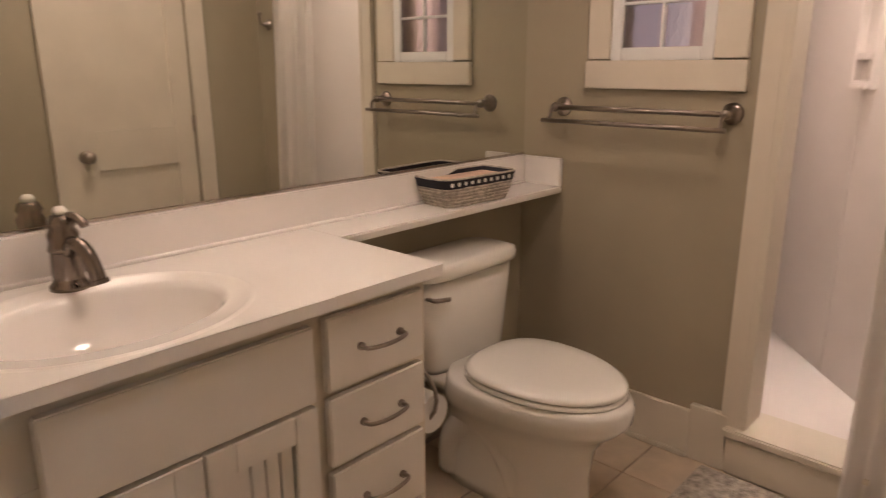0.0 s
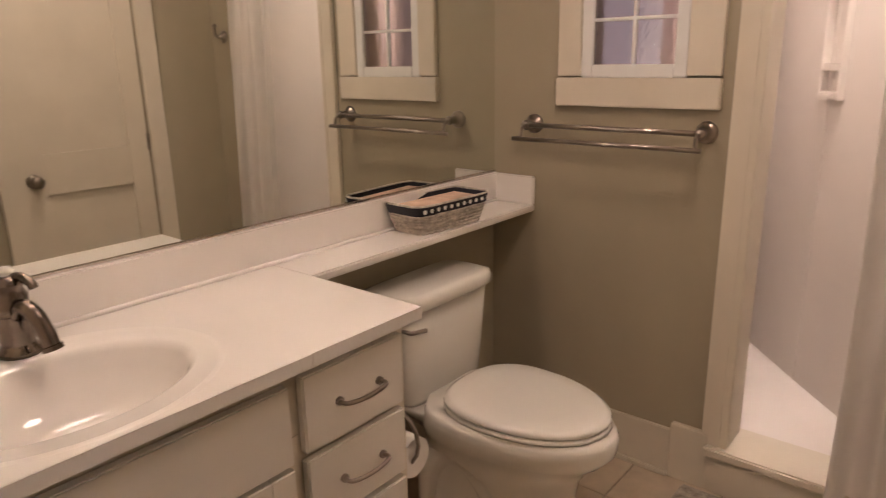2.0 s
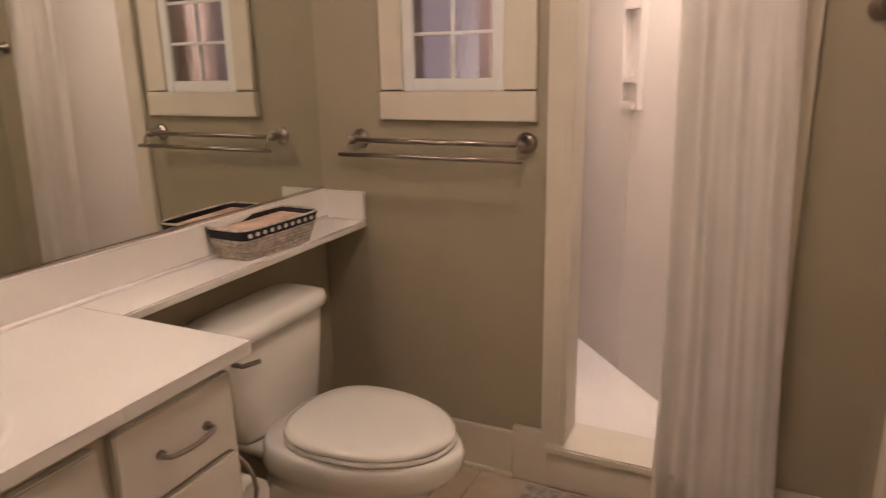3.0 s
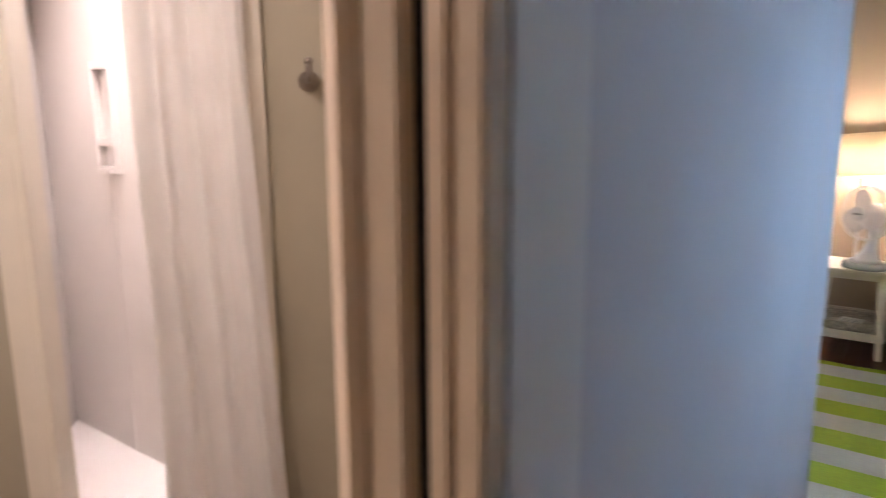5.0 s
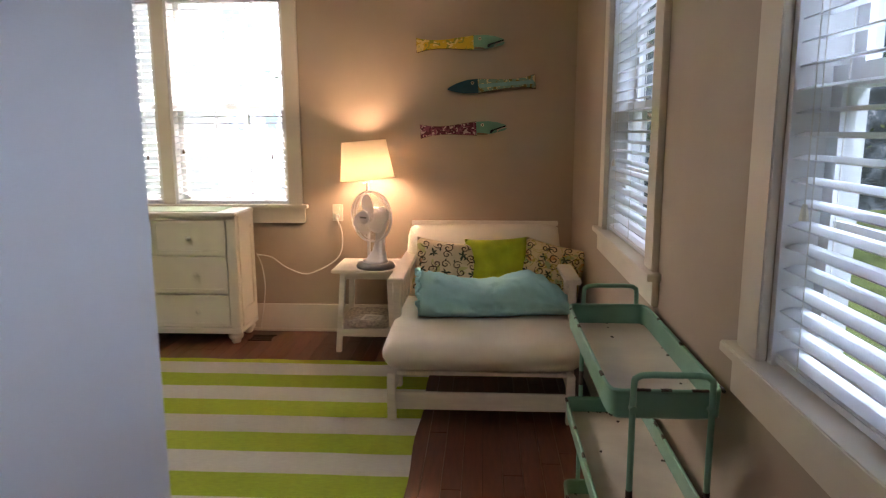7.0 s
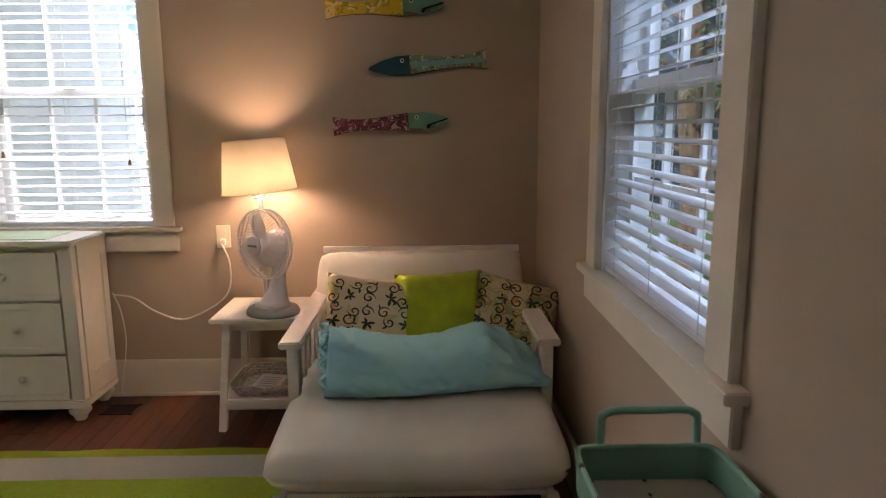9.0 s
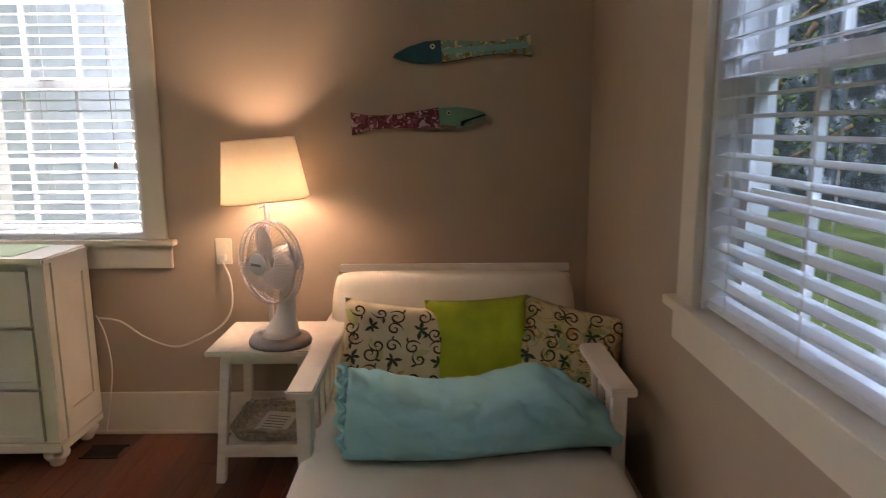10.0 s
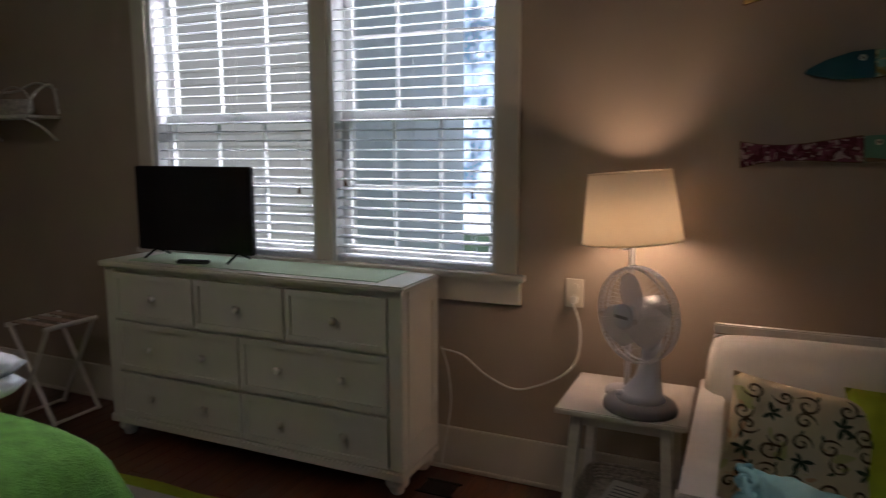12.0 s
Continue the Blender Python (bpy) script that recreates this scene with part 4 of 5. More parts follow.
def print_motifs(w, h, d, seed, pinch=0.06):
    """Scrolls and leaves lying on the front face of a cushion: a mesh of scrolls and one of leaves."""
    rnd = random.Random(seed)

    def on(u, v):
        u, v = max(-0.95, min(0.95, u)), max(-0.95, min(0.95, v))
        t = d / 2 * ((1 - u ** 4) * (1 - v ** 4)) ** 0.45
        wr = 0.012 * noise.noise((u * 3 + seed, v * 3, -1)) * (1 - u ** 4) * (1 - v ** 4)
        return (u * w / 2 * (1 - pinch * (1 - v * v)), -t - wr - 0.0022, v * h / 2 * (1 - pinch * (1 - u * u)))

    scrolls, leaves = bmesh.new(), bmesh.new()

    def ribbon(pts, wide):
        rows = []
        for i, (u, v) in enumerate(pts):
            a, b = pts[max(i - 1, 0)], pts[min(i + 1, len(pts) - 1)]
            dx, dy = b[0] - a[0], b[1] - a[1]
            q = math.hypot(dx, dy) or 1
            g = wide * (0.35 + 0.65 * math.sin(math.pi * min(i / (len(pts) - 1) + 0.12, 1)))
            rows.append([scrolls.verts.new(on(u - dy / q * g, v + dx / q * g)), scrolls.verts.new(on(u + dy / q * g, v - dx / q * g))])
        for a, b in zip(rows, rows[1:]):
            scrolls.faces.new((a[0], a[1], b[1], b[0]))

    def leaf(u, v, a, size):
        c, s_ = math.cos(a), math.sin(a)
        pts = [(f * size, sg * size * 0.19 * math.sin(math.pi * f) ** 0.8) for sg, fs in ((1, (0.0, 0.2, 0.45, 0.7, 1.0)), (-1, (0.7, 0.45, 0.2))) for f in fs]
        leaves.faces.new([leaves.verts.new(on(u + c * p - s_ * q, v + s_ * p + c * q)) for p, q in pts])

    spots = [(-0.78 + 0.39 * i + rnd.uniform(-0.08, 0.08), -0.78 + 0.31 * j + rnd.uniform(-0.07, 0.07)) for i in range(5) for j in range(6)]
    for k, (u, v) in enumerate(spots):
        a, turn = rnd.uniform(0, 6.28), rnd.choice((-1, 1))
        if k % 4 == 2:
            for m_ in range(5):
                leaf(u, v, a + m_ * 1.05, rnd.uniform(0.13, 0.21))
            continue
        size = rnd.uniform(0.09, 0.15)
        ribbon([(u + size * (1 - f) * math.cos(a + turn * 7.5 * f), v + size * (1 - f) * math.sin(a + turn * 7.5 * f)) for f in [i / 22 * 0.93 for i in range(23)]], 0.020)
        e = (u + size * math.cos(a), v + size * math.sin(a))
        b = a + turn * -1.6
        ribbon([(e[0] + 0.24 * f * math.cos(b - turn * 0.9 * f), e[1] + 0.24 * f * math.sin(b - turn * 0.9 * f)) for f in [i / 8 for i in range(9)]], 0.018)
        leaf(e[0], e[1], b + 0.9 * turn, rnd.uniform(0.09, 0.15))
    return scrolls, leaves


def slab_cushion(w, l, h, seed=0, nx=36, ny=44, soft=14):
    """Mattress lying in x and y, base at z 0."""
    bm = bmesh.new()
    top, bot = [], []
    for s, rows in ((1, top), (-1, bot)):
        for j in range(ny + 1):
            row = []
            for i in range(nx + 1):
                u, v = 2 * i / nx - 1, 2 * j / ny - 1
                e = max(1 - abs(u) ** soft, 0) ** 0.5 * max(1 - abs(v) ** soft, 0) ** 0.5
                z = h / 2 + s * h / 2 * e
                if s > 0:
                    z += 0.010 * noise.noise((u * 2 + seed, v * 2, 0)) * e + 0.018 * (1 - u * u) * (1 - v * v)
                row.append(bm.verts.new((u * w / 2 * (1 - 0.05 * abs(v) ** 6), v * l / 2 * (1 - 0.04 * abs(u) ** 6), z)))
            rows.append(row)
        for a, b in zip(rows, rows[1:]):
            for i in range(nx):
                bm.faces.new((a[i], a[i + 1], b[i + 1], b[i]))
    bmesh.ops.remove_doubles(bm, verts=bm.verts, dist=0.0015)
    bmesh.ops.recalc_face_normals(bm, faces=bm.faces)
    return bm


fu = thing("futon_chair", 2.345, 0, 0, "whitewashed wooden futon lounger with a cream mattress, unfolded", "futon")
part("seat_mattress", slab_cushion(0.985, 1.22, 0.165), FUTON, fu, "cream canvas mattress", True, m=pose(0, 5.52, 0.235))
part("back_mattress", slab_cushion(0.955, 0.60, 0.17, 3, soft=5), FUTON, fu, "cream canvas back mattress", True, m=pose(0, 6.135, 0.475, 70, 0, 0))
for k in range(7):
    part("pleat", tube(smooth_path([(-0.36 + k * 0.12, 6.160 + 0.004 * (k % 2), 0.735), (-0.352 + k * 0.12, 6.118, 0.725), (-0.356 + k * 0.12, 6.075, 0.690 - 0.012 * (k % 3))]), 0.0035, 6), FUTON, fu, smooth=True)
for x in (-0.45, 0.395):
    part("leg", box(x, x + 0.04, 4.925, 4.965, 0, 0.24), WHITEWOOD, fu, bevel=0.004)
part("front_rail", box(-0.41, 0.395, 4.935, 4.957, 0.06, 0.145), WHITEWOOD, fu, bevel=0.003)
for x in (-0.435, 0.405):
    part("side_rail", box(x, x + 0.022, 4.965, 6.10, 0.14, 0.232), WHITEWOOD, fu, bevel=0.003)
for k in range(9):
    part("slat", box(-0.41, 0.40, 4.98 + k * 0.12, 5.04 + k * 0.12, 0.215, 0.232), WHITEWOOD, fu, bevel=0.002)
part("back_rail", box(-0.462, 0.475, 6.222, 6.252, 0.765, 0.796), WHITEWOOD, fu, bevel=0.004)
for x in (-0.462, 0.44):
    part("back_post", loft([[(x, 6.20, 0.2), (x + 0.035, 6.20, 0.2), (x + 0.035, 6.24, 0.2), (x, 6.24, 0.2)], [(x, 6.20, 0.758), (x + 0.035, 6.20, 0.758), (x + 0.035, 6.24, 0.758), (x, 6.24, 0.758)]]), WHITEWOOD, fu, bevel=0.003)
for x, s in ((-0.475, -1), (0.445, 1)):
    part("armrest", box(x - 0.02, x + 0.062, 5.33, 6.19, 0.584, 0.610), WHITEWOOD, fu, bevel=0.005)
    part("arm_post", box(x + 0.002, x + 0.042, 5.36, 5.41, 0.0, 0.584), WHITEWOOD, fu, bevel=0.004)
    part("arm_post", box(x + 0.002, x + 0.042, 6.10, 6.15, 0.0, 0.584), WHITEWOOD, fu, bevel=0.004)
    part("arm_rail", box(x + 0.010, x + 0.032, 5.41, 6.10, 0.19, 0.25), WHITEWOOD, fu, bevel=0.003)
    for k in range(6):
        part("arm_slat", box(x + 0.014, x + 0.028, 5.47 + k * 0.105, 5.51 + k * 0.105, 0.25, 0.584), WHITEWOOD, fu, bevel=0.002)

p = thing("throw_pillow", 2.12, 5.87, 0.575, "cream pillow with a dark floral palm print", "pillow", "pillows on the futon")
p.matrix_world = pose(2.13, 5.82, 0.556, -24, 7, 0)
part("cover", cushion(0.40, 0.36, 0.14, seed=1), FLORAL, p, smooth=True)
scrolls, leaves = print_motifs(0.40, 0.36, 0.14, 1)
part("printed_scrolls", scrolls, PRINTBROWN, p, "dark brown printed scrolls")
part("printed_leaves", leaves, PRINTGREEN, p, "dark green printed leaves")
p = thing("throw_pillow", 0, 0, 0, "plain lime green velvet pillow", "pillow", "pillows on the futon")
p.matrix_world = pose(2.435, 5.84, 0.562, -24, -2, 4)
part("cover", cushion(0.38, 0.38, 0.15, seed=4, wrinkle=0.012), LIME, p, smooth=True)
p = thing("throw_pillow", 0, 0, 0, "cream pillow with a medallion and scroll print", "pillow", "pillows on the futon")
p.matrix_world = pose(2.74, 5.81, 0.545, -24, 12, -10)
part("cover", cushion(0.38, 0.36, 0.14, seed=7, wrinkle=0.01), FLORAL2, p, smooth=True)
scrolls, leaves = print_motifs(0.38, 0.36, 0.14, 7)
part("printed_scrolls", scrolls, PRINTBROWN, p, "brown printed scrolls")
part("printed_leaves", leaves, PRINTGREEN, p, "dark green printed leaves")

# folded aqua blanket
bl = thing("folded_blanket", 0, 0, 0, "aqua cotton blanket folded into a thick roll", "blanket")
bl.matrix_world = pose(2.40, 5.43, 0.402, 0, 0, 6)
HEIGHTS = (0.235, 0.222, 0.195, 0.180, 0.178, 0.190, 0.212, 0.228, 0.195, 0.140, 0.075)
rings = []
for i in range(61):
    u = i / 60
    f = min(u * 10, 9.999)
    q = f - int(f)
    q = q * q * (3 - 2 * q)
    hgt = HEIGHTS[int(f)] * (1 - q) + HEIGHTS[int(f) + 1] * q
    dep = 0.175 - 0.02 * u + 0.015 * math.sin(u * 4)
    ring = []
    for k in range(56):
        t = 2 * math.pi * k / 56
        c, z = math.cos(t), math.sin(t)
        crease = abs(noise.noise((u * 5 + 0.6 * c, c * 1.5 + u * 2, z * 1.2 + 4)))
        w = 0.05 * noise.noise((u * 4, c * 1.6, z * 1.6)) + 0.028 * noise.noise((u * 13, c * 4, z * 4)) - 0.075 * math.exp(-(crease / 0.045) ** 2) + 0.02 * noise.noise((u * 26, c * 7, z * 7))
        ring.append((-0.39 + 0.80 * u + 0.012 * z, dep * math.copysign(abs(c) ** 0.72, c) * (1 + w) + 0.10 * (u - 0.5) ** 2, max(hgt * 0.5 * (1 + math.copysign(abs(z) ** 0.9, z)) * (1 + w), 0.0)))
    rings.append(ring)
part("blanket_body", loft(rings), AQUA, bl, smooth=True)
# scalloped hems of the folded layers at the open end
for k in range(5):
    r = 1 - 0.17 * k
    pts = []
    for j in range(49):
        t = -0.55 + 4.0 * j / 48
        pts.append((-0.400 + 0.004 * k + 0.012 * math.sin(j * 1.05 + k * 2), 0.025 - 0.165 * r * math.copysign(abs(math.cos(t)) ** 0.7, math.cos(t)), max(0.118 + 0.116 * r * math.sin(t) + 0.004 * math.sin(j * 1.7), 0.008)))
    part("hem", tube(pts, 0.0075, 7), AQUA, bl, smooth=True)

# side table
st = thing("side_table", 0, 0, 0, "whitewashed wooden side table with splayed legs and low shelf", "side table")
part("tabletop", box(1.405, 1.83, 5.955, 6.365, 0.50, 0.52), WHITEWOOD, st, bevel=0.004)
part("apron", boxes((1.46, 1.775, 6.00, 6.015, 0.455, 0.50), (1.46, 1.775, 6.30, 6.315, 0.455, 0.50), (1.46, 1.475, 6.015, 6.30, 0.455, 0.50), (1.76, 1.775, 6.015, 6.30, 0.455, 0.50)), WHITEWOOD, st, bevel=0.002)
for x, y, dx, dy in ((1.455, 5.99, -0.028, -0.06), (1.745, 5.99, 0.028, -0.06), (1.455, 6.29, -0.028, 0.03), (1.745, 6.29, 0.028, 0.03)):
    part("leg", loft([[(x + dx, y + dy, 0), (x + dx + 0.034, y + dy, 0), (x + dx + 0.034, y + dy + 0.034, 0), (x + dx, y + dy + 0.034, 0)], [(x, y, 0.50), (x + 0.036, y, 0.50), (x + 0.036, y + 0.036, 0.50), (x, y + 0.036, 0.50)]]), WHITEWOOD, st, bevel=0.003)
part("shelf", box(1.445, 1.79, 5.955, 6.33, 0.115, 0.135), WHITEWOOD, st, bevel=0.003)
part("shelf_rail", boxes((1.45, 1.785, 5.945, 5.957, 0.10, 0.15)), WHITEWOOD, st, bevel=0.003)
tr = thing("wicker_tray", 1.62, 6.14, 0.136, "grey wicker tray with papers on the table shelf", "tray")
part("tray_base", loft([oval(0, 0, 0, 0.13, 0.13, 32, 6), oval(0, 0, 0.008, 0.135, 0.135, 32, 6)]), WICKER, tr)
for k in range(5):
    part("strand", tube([(a[0], a[1], a[2] + 0.0025 * math.sin(i * 2.2 + k * math.pi)) for i, a in enumerate(oval(0, 0, 0.012 + 0.011 * k, 0.137 + 0.005 * k, 0.137 + 0.005 * k, 48, 6))], 0.006, 6, closed=True), WICKER, tr, smooth=True)
part("paper", box(-0.07, 0.06, -0.09, 0.08, 0.010, 0.016), PAPER, tr, "white printed papers", m=pose(0, 0, 0.006, 8, 0, -12))
for k in range(6):
    part("printed_line", box(-0.05, 0.04, -0.06 + k * 0.02, -0.054 + k * 0.02, 0.0162, 0.0168), GREY, tr, m=pose(0, 0, 0.006, 8, 0, -12))

# table lamp behind the fan
la = thing("table_lamp", 1.605, 6.20, 0.52, "white table lamp with a glowing tapered cream shade", "lamp")
part("base", lathe([(0.075, 0), (0.075, 0.012), (0.03, 0.022), (0.012, 0.03)], 24), FANW, la, smooth=True)
part("stem", cyl((0, 0, 0.02), (0, 0, 0.58), 0.011), FANW, la, smooth=False)
part("harp", tube(smooth_path([(-0.03, 0, 0.515), (0.0, 0, 0.525), (0.02, 0, 0.53), (0.025, 0, 0.55), (0.0, 0, 0.575)]), 0.006), FANW, la, smooth=True)
LEAN = pose(0, 0, 0.545, 0, -4.5, 0) @ pose(0, 0, -0.545)
part("shade", loft([[(r * math.cos(t), r * math.sin(t), z) for t in [2 * math.pi * k / 40 for k in range(40)]] for r, z in ((0.172, 0.545), (0.140, 0.785), (0.137, 0.785), (0.169, 0.545))], cap=False), SHADE, la, "cream linen shade", True, m=LEAN)
part("shade_trim", tube([(0.172 * math.cos(t), 0.172 * math.sin(t), 0.547) for t in [2 * math.pi * k / 40 for k in range(40)]], 0.003, 6, closed=True), SHADE, la, smooth=True, m=LEAN)
part("shade_trim", tube([(0.139 * math.cos(t), 0.139 * math.sin(t), 0.784) for t in [2 * math.pi * k / 40 for k in range(40)]], 0.0025, 6, closed=True), SHADE, la, smooth=True, m=LEAN)
part("bulb", lathe([(0.012, 0.560), (0.014, 0.578), (0.027, 0.600), (0.029, 0.625), (0.018, 0.650), (0.0, 0.655)], 16), BULB, la, "warm lit bulb", True)

# desk fan
fn = thing("desk_fan", 1.675, 6.075, 0.52, "white plastic desk fan with wire grille and grey base", "fan", rz=-36)
part("base", loft([oval(0, -0.01, z, rx, ry, 32) for z, rx, ry in ((0, 0.125, 0.115), (0.012, 0.127, 0.117), (0.028, 0.118, 0.108), (0.036, 0.09, 0.085))]), GREY, fn, "grey oval base", True)
part("column", loft([oval(0, y, z, rx, ry, 24) for z, rx, ry, y in ((0.034, 0.085, 0.08, -0.01), (0.055, 0.070, 0.06, 0.0), (0.10, 0.046, 0.040, 0.02), (0.16, 0.034, 0.03, 0.03), (0.23, 0.032, 0.03, 0.04), (0.30, 0.032, 0.03, 0.045), (0.34, 0.030, 0.028, 0.045))]), FANW, fn, smooth=True)
part("dial", lathe([(0.016, 0), (0.016, 0.014), (0.0, 0.016)], 16, center=(-0.045, -0.055, 0.042)), FANW, fn, smooth=True)
HZ, HY = 0.325, -0.04
part("motor_housing", loft([[(x, y, z) for x, y, z in [(r * math.cos(t), HY + d, HZ + r * math.sin(t)) for t in [2 * math.pi * k / 24 for k in range(24)]]] for r, d in ((0.045, 0.03), (0.055, 0.05), (0.055, 0.10), (0.035, 0.125))]), FANW, fn, smooth=True)
part("hub_badge", lathe([(0.042, 0), (0.042, 0.008), (0.036, 0.012), (0, 0.012)], 28), FANW, fn, smooth=True, m=pose(0, HY - 0.058, HZ, 90, 0, 0))
part("badge_bar", box(-0.028, 0.028, HY - 0.0725, HY - 0.071, HZ - 0.005, HZ + 0.005), GREY, fn, "grey badge marking")
R = 0.155
for d, r in ((-0.022, R), (0.0, R + 0.004), (0.02, R)):
    part("grille_ring", tube([(r * math.cos(t), HY + d, HZ + r * math.sin(t)) for t in [2 * math.pi * k / 48 for k in range(48)]], 0.0035, 6, closed=True), FANW, fn, smooth=True)
wf = tube(smooth_path([(0.04, -0.058, 0), (0.09, -0.055, 0), (0.135, -0.042, 0), (R, -0.02, 0), (R + 0.003, 0.0, 0)], 3), 0.0011, 4)
mef = bpy.data.meshes.new("grille_wire")
wf.to_mesh(mef)
wf.free()
mef.materials.append(FANW)
wb = tube(smooth_path([(0.05, 0.055, 0), (0.1, 0.052, 0), (0.138, 0.04, 0), (R, 0.018, 0), (R + 0.003, 0.0, 0)], 3), 0.0011, 4)
meb = bpy.data.meshes.new("grille_wire")
wb.to_mesh(meb)
wb.free()
meb.materials.append(FANW)
for k in range(60):
    for me in (mef, meb):
        o = new("grille_wire", me)
        o.parent = fn
        o.matrix_basis = pose(0, HY, HZ) @ pose(0, 0, 0, 0, 6 * k, 0)
for k in range(3):
    bm = bmesh.new()
    g = []
    for j in range(9):
        rr = 0.035 + 0.103 * j / 8
        wd = 0.02 + 0.055 * math.sin(math.pi * (0.2 + 0.62 * j / 8))
        g.append([bm.verts.new((rr * math.cos(a), -0.02 + 0.035 * (q - 0.5), rr * math.sin(a))) for q, a in [(q, (q - 0.5) * wd / rr * 2.0 + 0.12 * j / 8) for q in (0, 0.25, 0.5, 0.75, 1)]])
    for a, b in zip(g, g[1:]):
        for i in range(4):
            bm.faces.new((a[i], a[i + 1], b[i + 1], b[i]))
    bmesh.ops.solidify(bm, geom=bm.faces[:], thickness=0.002)
    part("blade", bm, FANW, fn, smooth=True, m=pose(0, HY, HZ) @ pose(0, 0, 0, 0, 120 * k + 25, 0))

# outlet and cords
ou = thing("wall_outlet", 1.365, SY, 0.825, "ivory wall outlet with a plugged-in cord", "outlet")
part("plate", box(-0.035, 0.035, -0.008, 0, -0.057, 0.057), IVORY, ou, bevel=0.003)
for z in (0.022, -0.022):
    part("socket", cyl((0, -0.008, z), (0, -0.011, z), 0.016, seg=20), IVORY, ou)
part("plug", boxes((-0.013, 0.013, -0.035, -0.011, -0.04, -0.01)), CORD, ou, bevel=0.004)
co = thing("power_cord", 0, 0, 0, "white power cord drooping from the outlet to behind the dresser", "cord")
part("cord", tube(smooth_path([(1.365, 6.36, 0.79), (1.395, 6.365, 0.70), (1.39, 6.37, 0.58), (1.34, 6.37, 0.50), (1.22, 6.375, 0.43), (1.12, 6.38, 0.405), (1.0, 6.38, 0.45), (0.90, 6.38, 0.52), (0.80, 6.385, 0.535)], 8), 0.0045, 8), CORD, co, smooth=True)
co = thing("power_cord", 0, 0, 0, "white cord hanging beside the dresser", "cord")
part("cord", tube(smooth_path([(0.80, 6.375, 0.55), (0.835, 6.37, 0.46), (0.85, 6.37, 0.32), (0.84, 6.36, 0.20), (0.82, 6.33, 0.03)], 8), 0.0035, 8), CORD, co, smooth=True)

# painted wooden fish on the wall
def fish(x, z, right, body, head, label, tilt=0):
    e = thing("wooden_fish", x, SY - 0.028, z, label, "wall art", "painted wooden fish")
    e.matrix_world = pose(x, SY - 0.028, z, 0, tilt, 0)
    s = 1 if right else -1
    top = [(-0.28, 0.045), (-0.22, 0.032), (-0.15, 0.026), (-0.08, 0.028), (0.0, 0.036), (0.085, 0.044)]
    bot = [(a, -c * 0.95) for a, c in top]
    part("body", prism([(s * a, c) for a, c in top + bot[::-1]], 0.022), body, e, bevel=0.002)
    if right:
        hd = [(0.085, 0.044), (0.16, 0.044), (0.22, 0.034), (0.275, 0.014), (0.28, 0.004), (0.235, -0.004), (0.215, -0.016), (0.22, -0.030), (0.18, -0.038), (0.085, -0.042)]
        part("head", prism(hd, 0.024), head, e, bevel=0.002)
        part("jaw", prism([(0.222, -0.030), (0.228, -0.018), (0.275, -0.004), (0.283, -0.008), (0.27, -0.02)], 0.022), head, e)
        part("mouth", prism([(0.170, -0.030), (0.176, -0.014), (0.272, 0.010), (0.278, 0.004), (0.196, -0.018), (0.182, -0.034)], 0.003), BLACK, e, "dark painted mouth", m=pose(0, -0.0035, 0))
        part("gill", prism([(0.088, -0.040), (0.088, -0.026), (0.115, -0.028), (0.160, -0.036), (0.150, -0.041)], 0.003), BROWN, e, "dark gill mark", m=pose(0, -0.0035, 0))
        ex = 0.125
    else:
        hd = [(-0.085, 0.045), (-0.15, 0.044), (-0.22, 0.028), (-0.275, 0.004), (-0.285, -0.008), (-0.25, -0.022), (-0.18, -0.040), (-0.085, -0.043)]
        part("head", prism(hd, 0.024), head, e, bevel=0.002)
        part("side_stripe", box(-0.08, 0.27, -0.003, 0.0, -0.012, 0.010), mat("aqua_stripe", (0.20, 0.42, 0.42), 0.5, 0.1, 20, 0.05), e, bevel=0.001)
        ex = -0.12
    part("eye", cyl((ex, -0.003, 0.022), (ex, 0.001, 0.022), 0.010, seg=16), IVORY, e)
    part("pupil", cyl((ex, -0.005, 0.022), (ex, -0.003, 0.022), 0.005, seg=12), BLACK, e)
    part("backing", prism([(s * a * 1.01, c * 1.08) for a, c in top + bot[::-1]], 0.006), BROWN, e, m=pose(0, 0.0225, 0))


fish(2.19, 1.915, True, FISHY, GREENHEAD, "carved wooden fish with yellow body and sea-green head", -2)
fish(2.39, 1.655, False, FISHG, BLUEHEAD, "carved wooden fish with teal collage body and dark blue head", -4)
fish(2.21, 1.375, True, FISHP, GREENHEAD, "carved wooden fish with plum patterned body and green head", -3)

# dresser
ds = thing("dresser", 0, 0, 0, "ivory painted seven-drawer dresser with bun feet", "dresser")
x0, x1, yf, yb = -0.80, 0.775, 6.055, 6.385
part("top", box(x0 - 0.02, x1 + 0.02, yf - 0.022, yb, 0.838, 0.865), DRESSER, ds, bevel=0.007)
part("carcass", boxes((x0, x1, yf + 0.012, yb - 0.005, 0.11, 0.838)), DRESSER, ds, bevel=0.003)
part("corner_post", box(x0 - 0.004, x0 + 0.055, yf, yf + 0.05, 0.11, 0.838), DRESSER, ds, bevel=0.004)
part("corner_post", box(x1 - 0.055, x1 + 0.004, yf, yf + 0.05, 0.11, 0.838), DRESSER, ds, bevel=0.004)
part("plinth", box(x0 - 0.012, x1 + 0.012, yf - 0.012, yb, 0.072, 0.112), DRESSER, ds, bevel=0.006)
part("side_panel", pierced("y", yf + 0.05, yb - 0.006, 0.112, 0.838, x1 + 0.001, x1 + 0.010, [(yf + 0.10, yb - 0.055, 0.22, 0.76)]), DRESSER, ds)
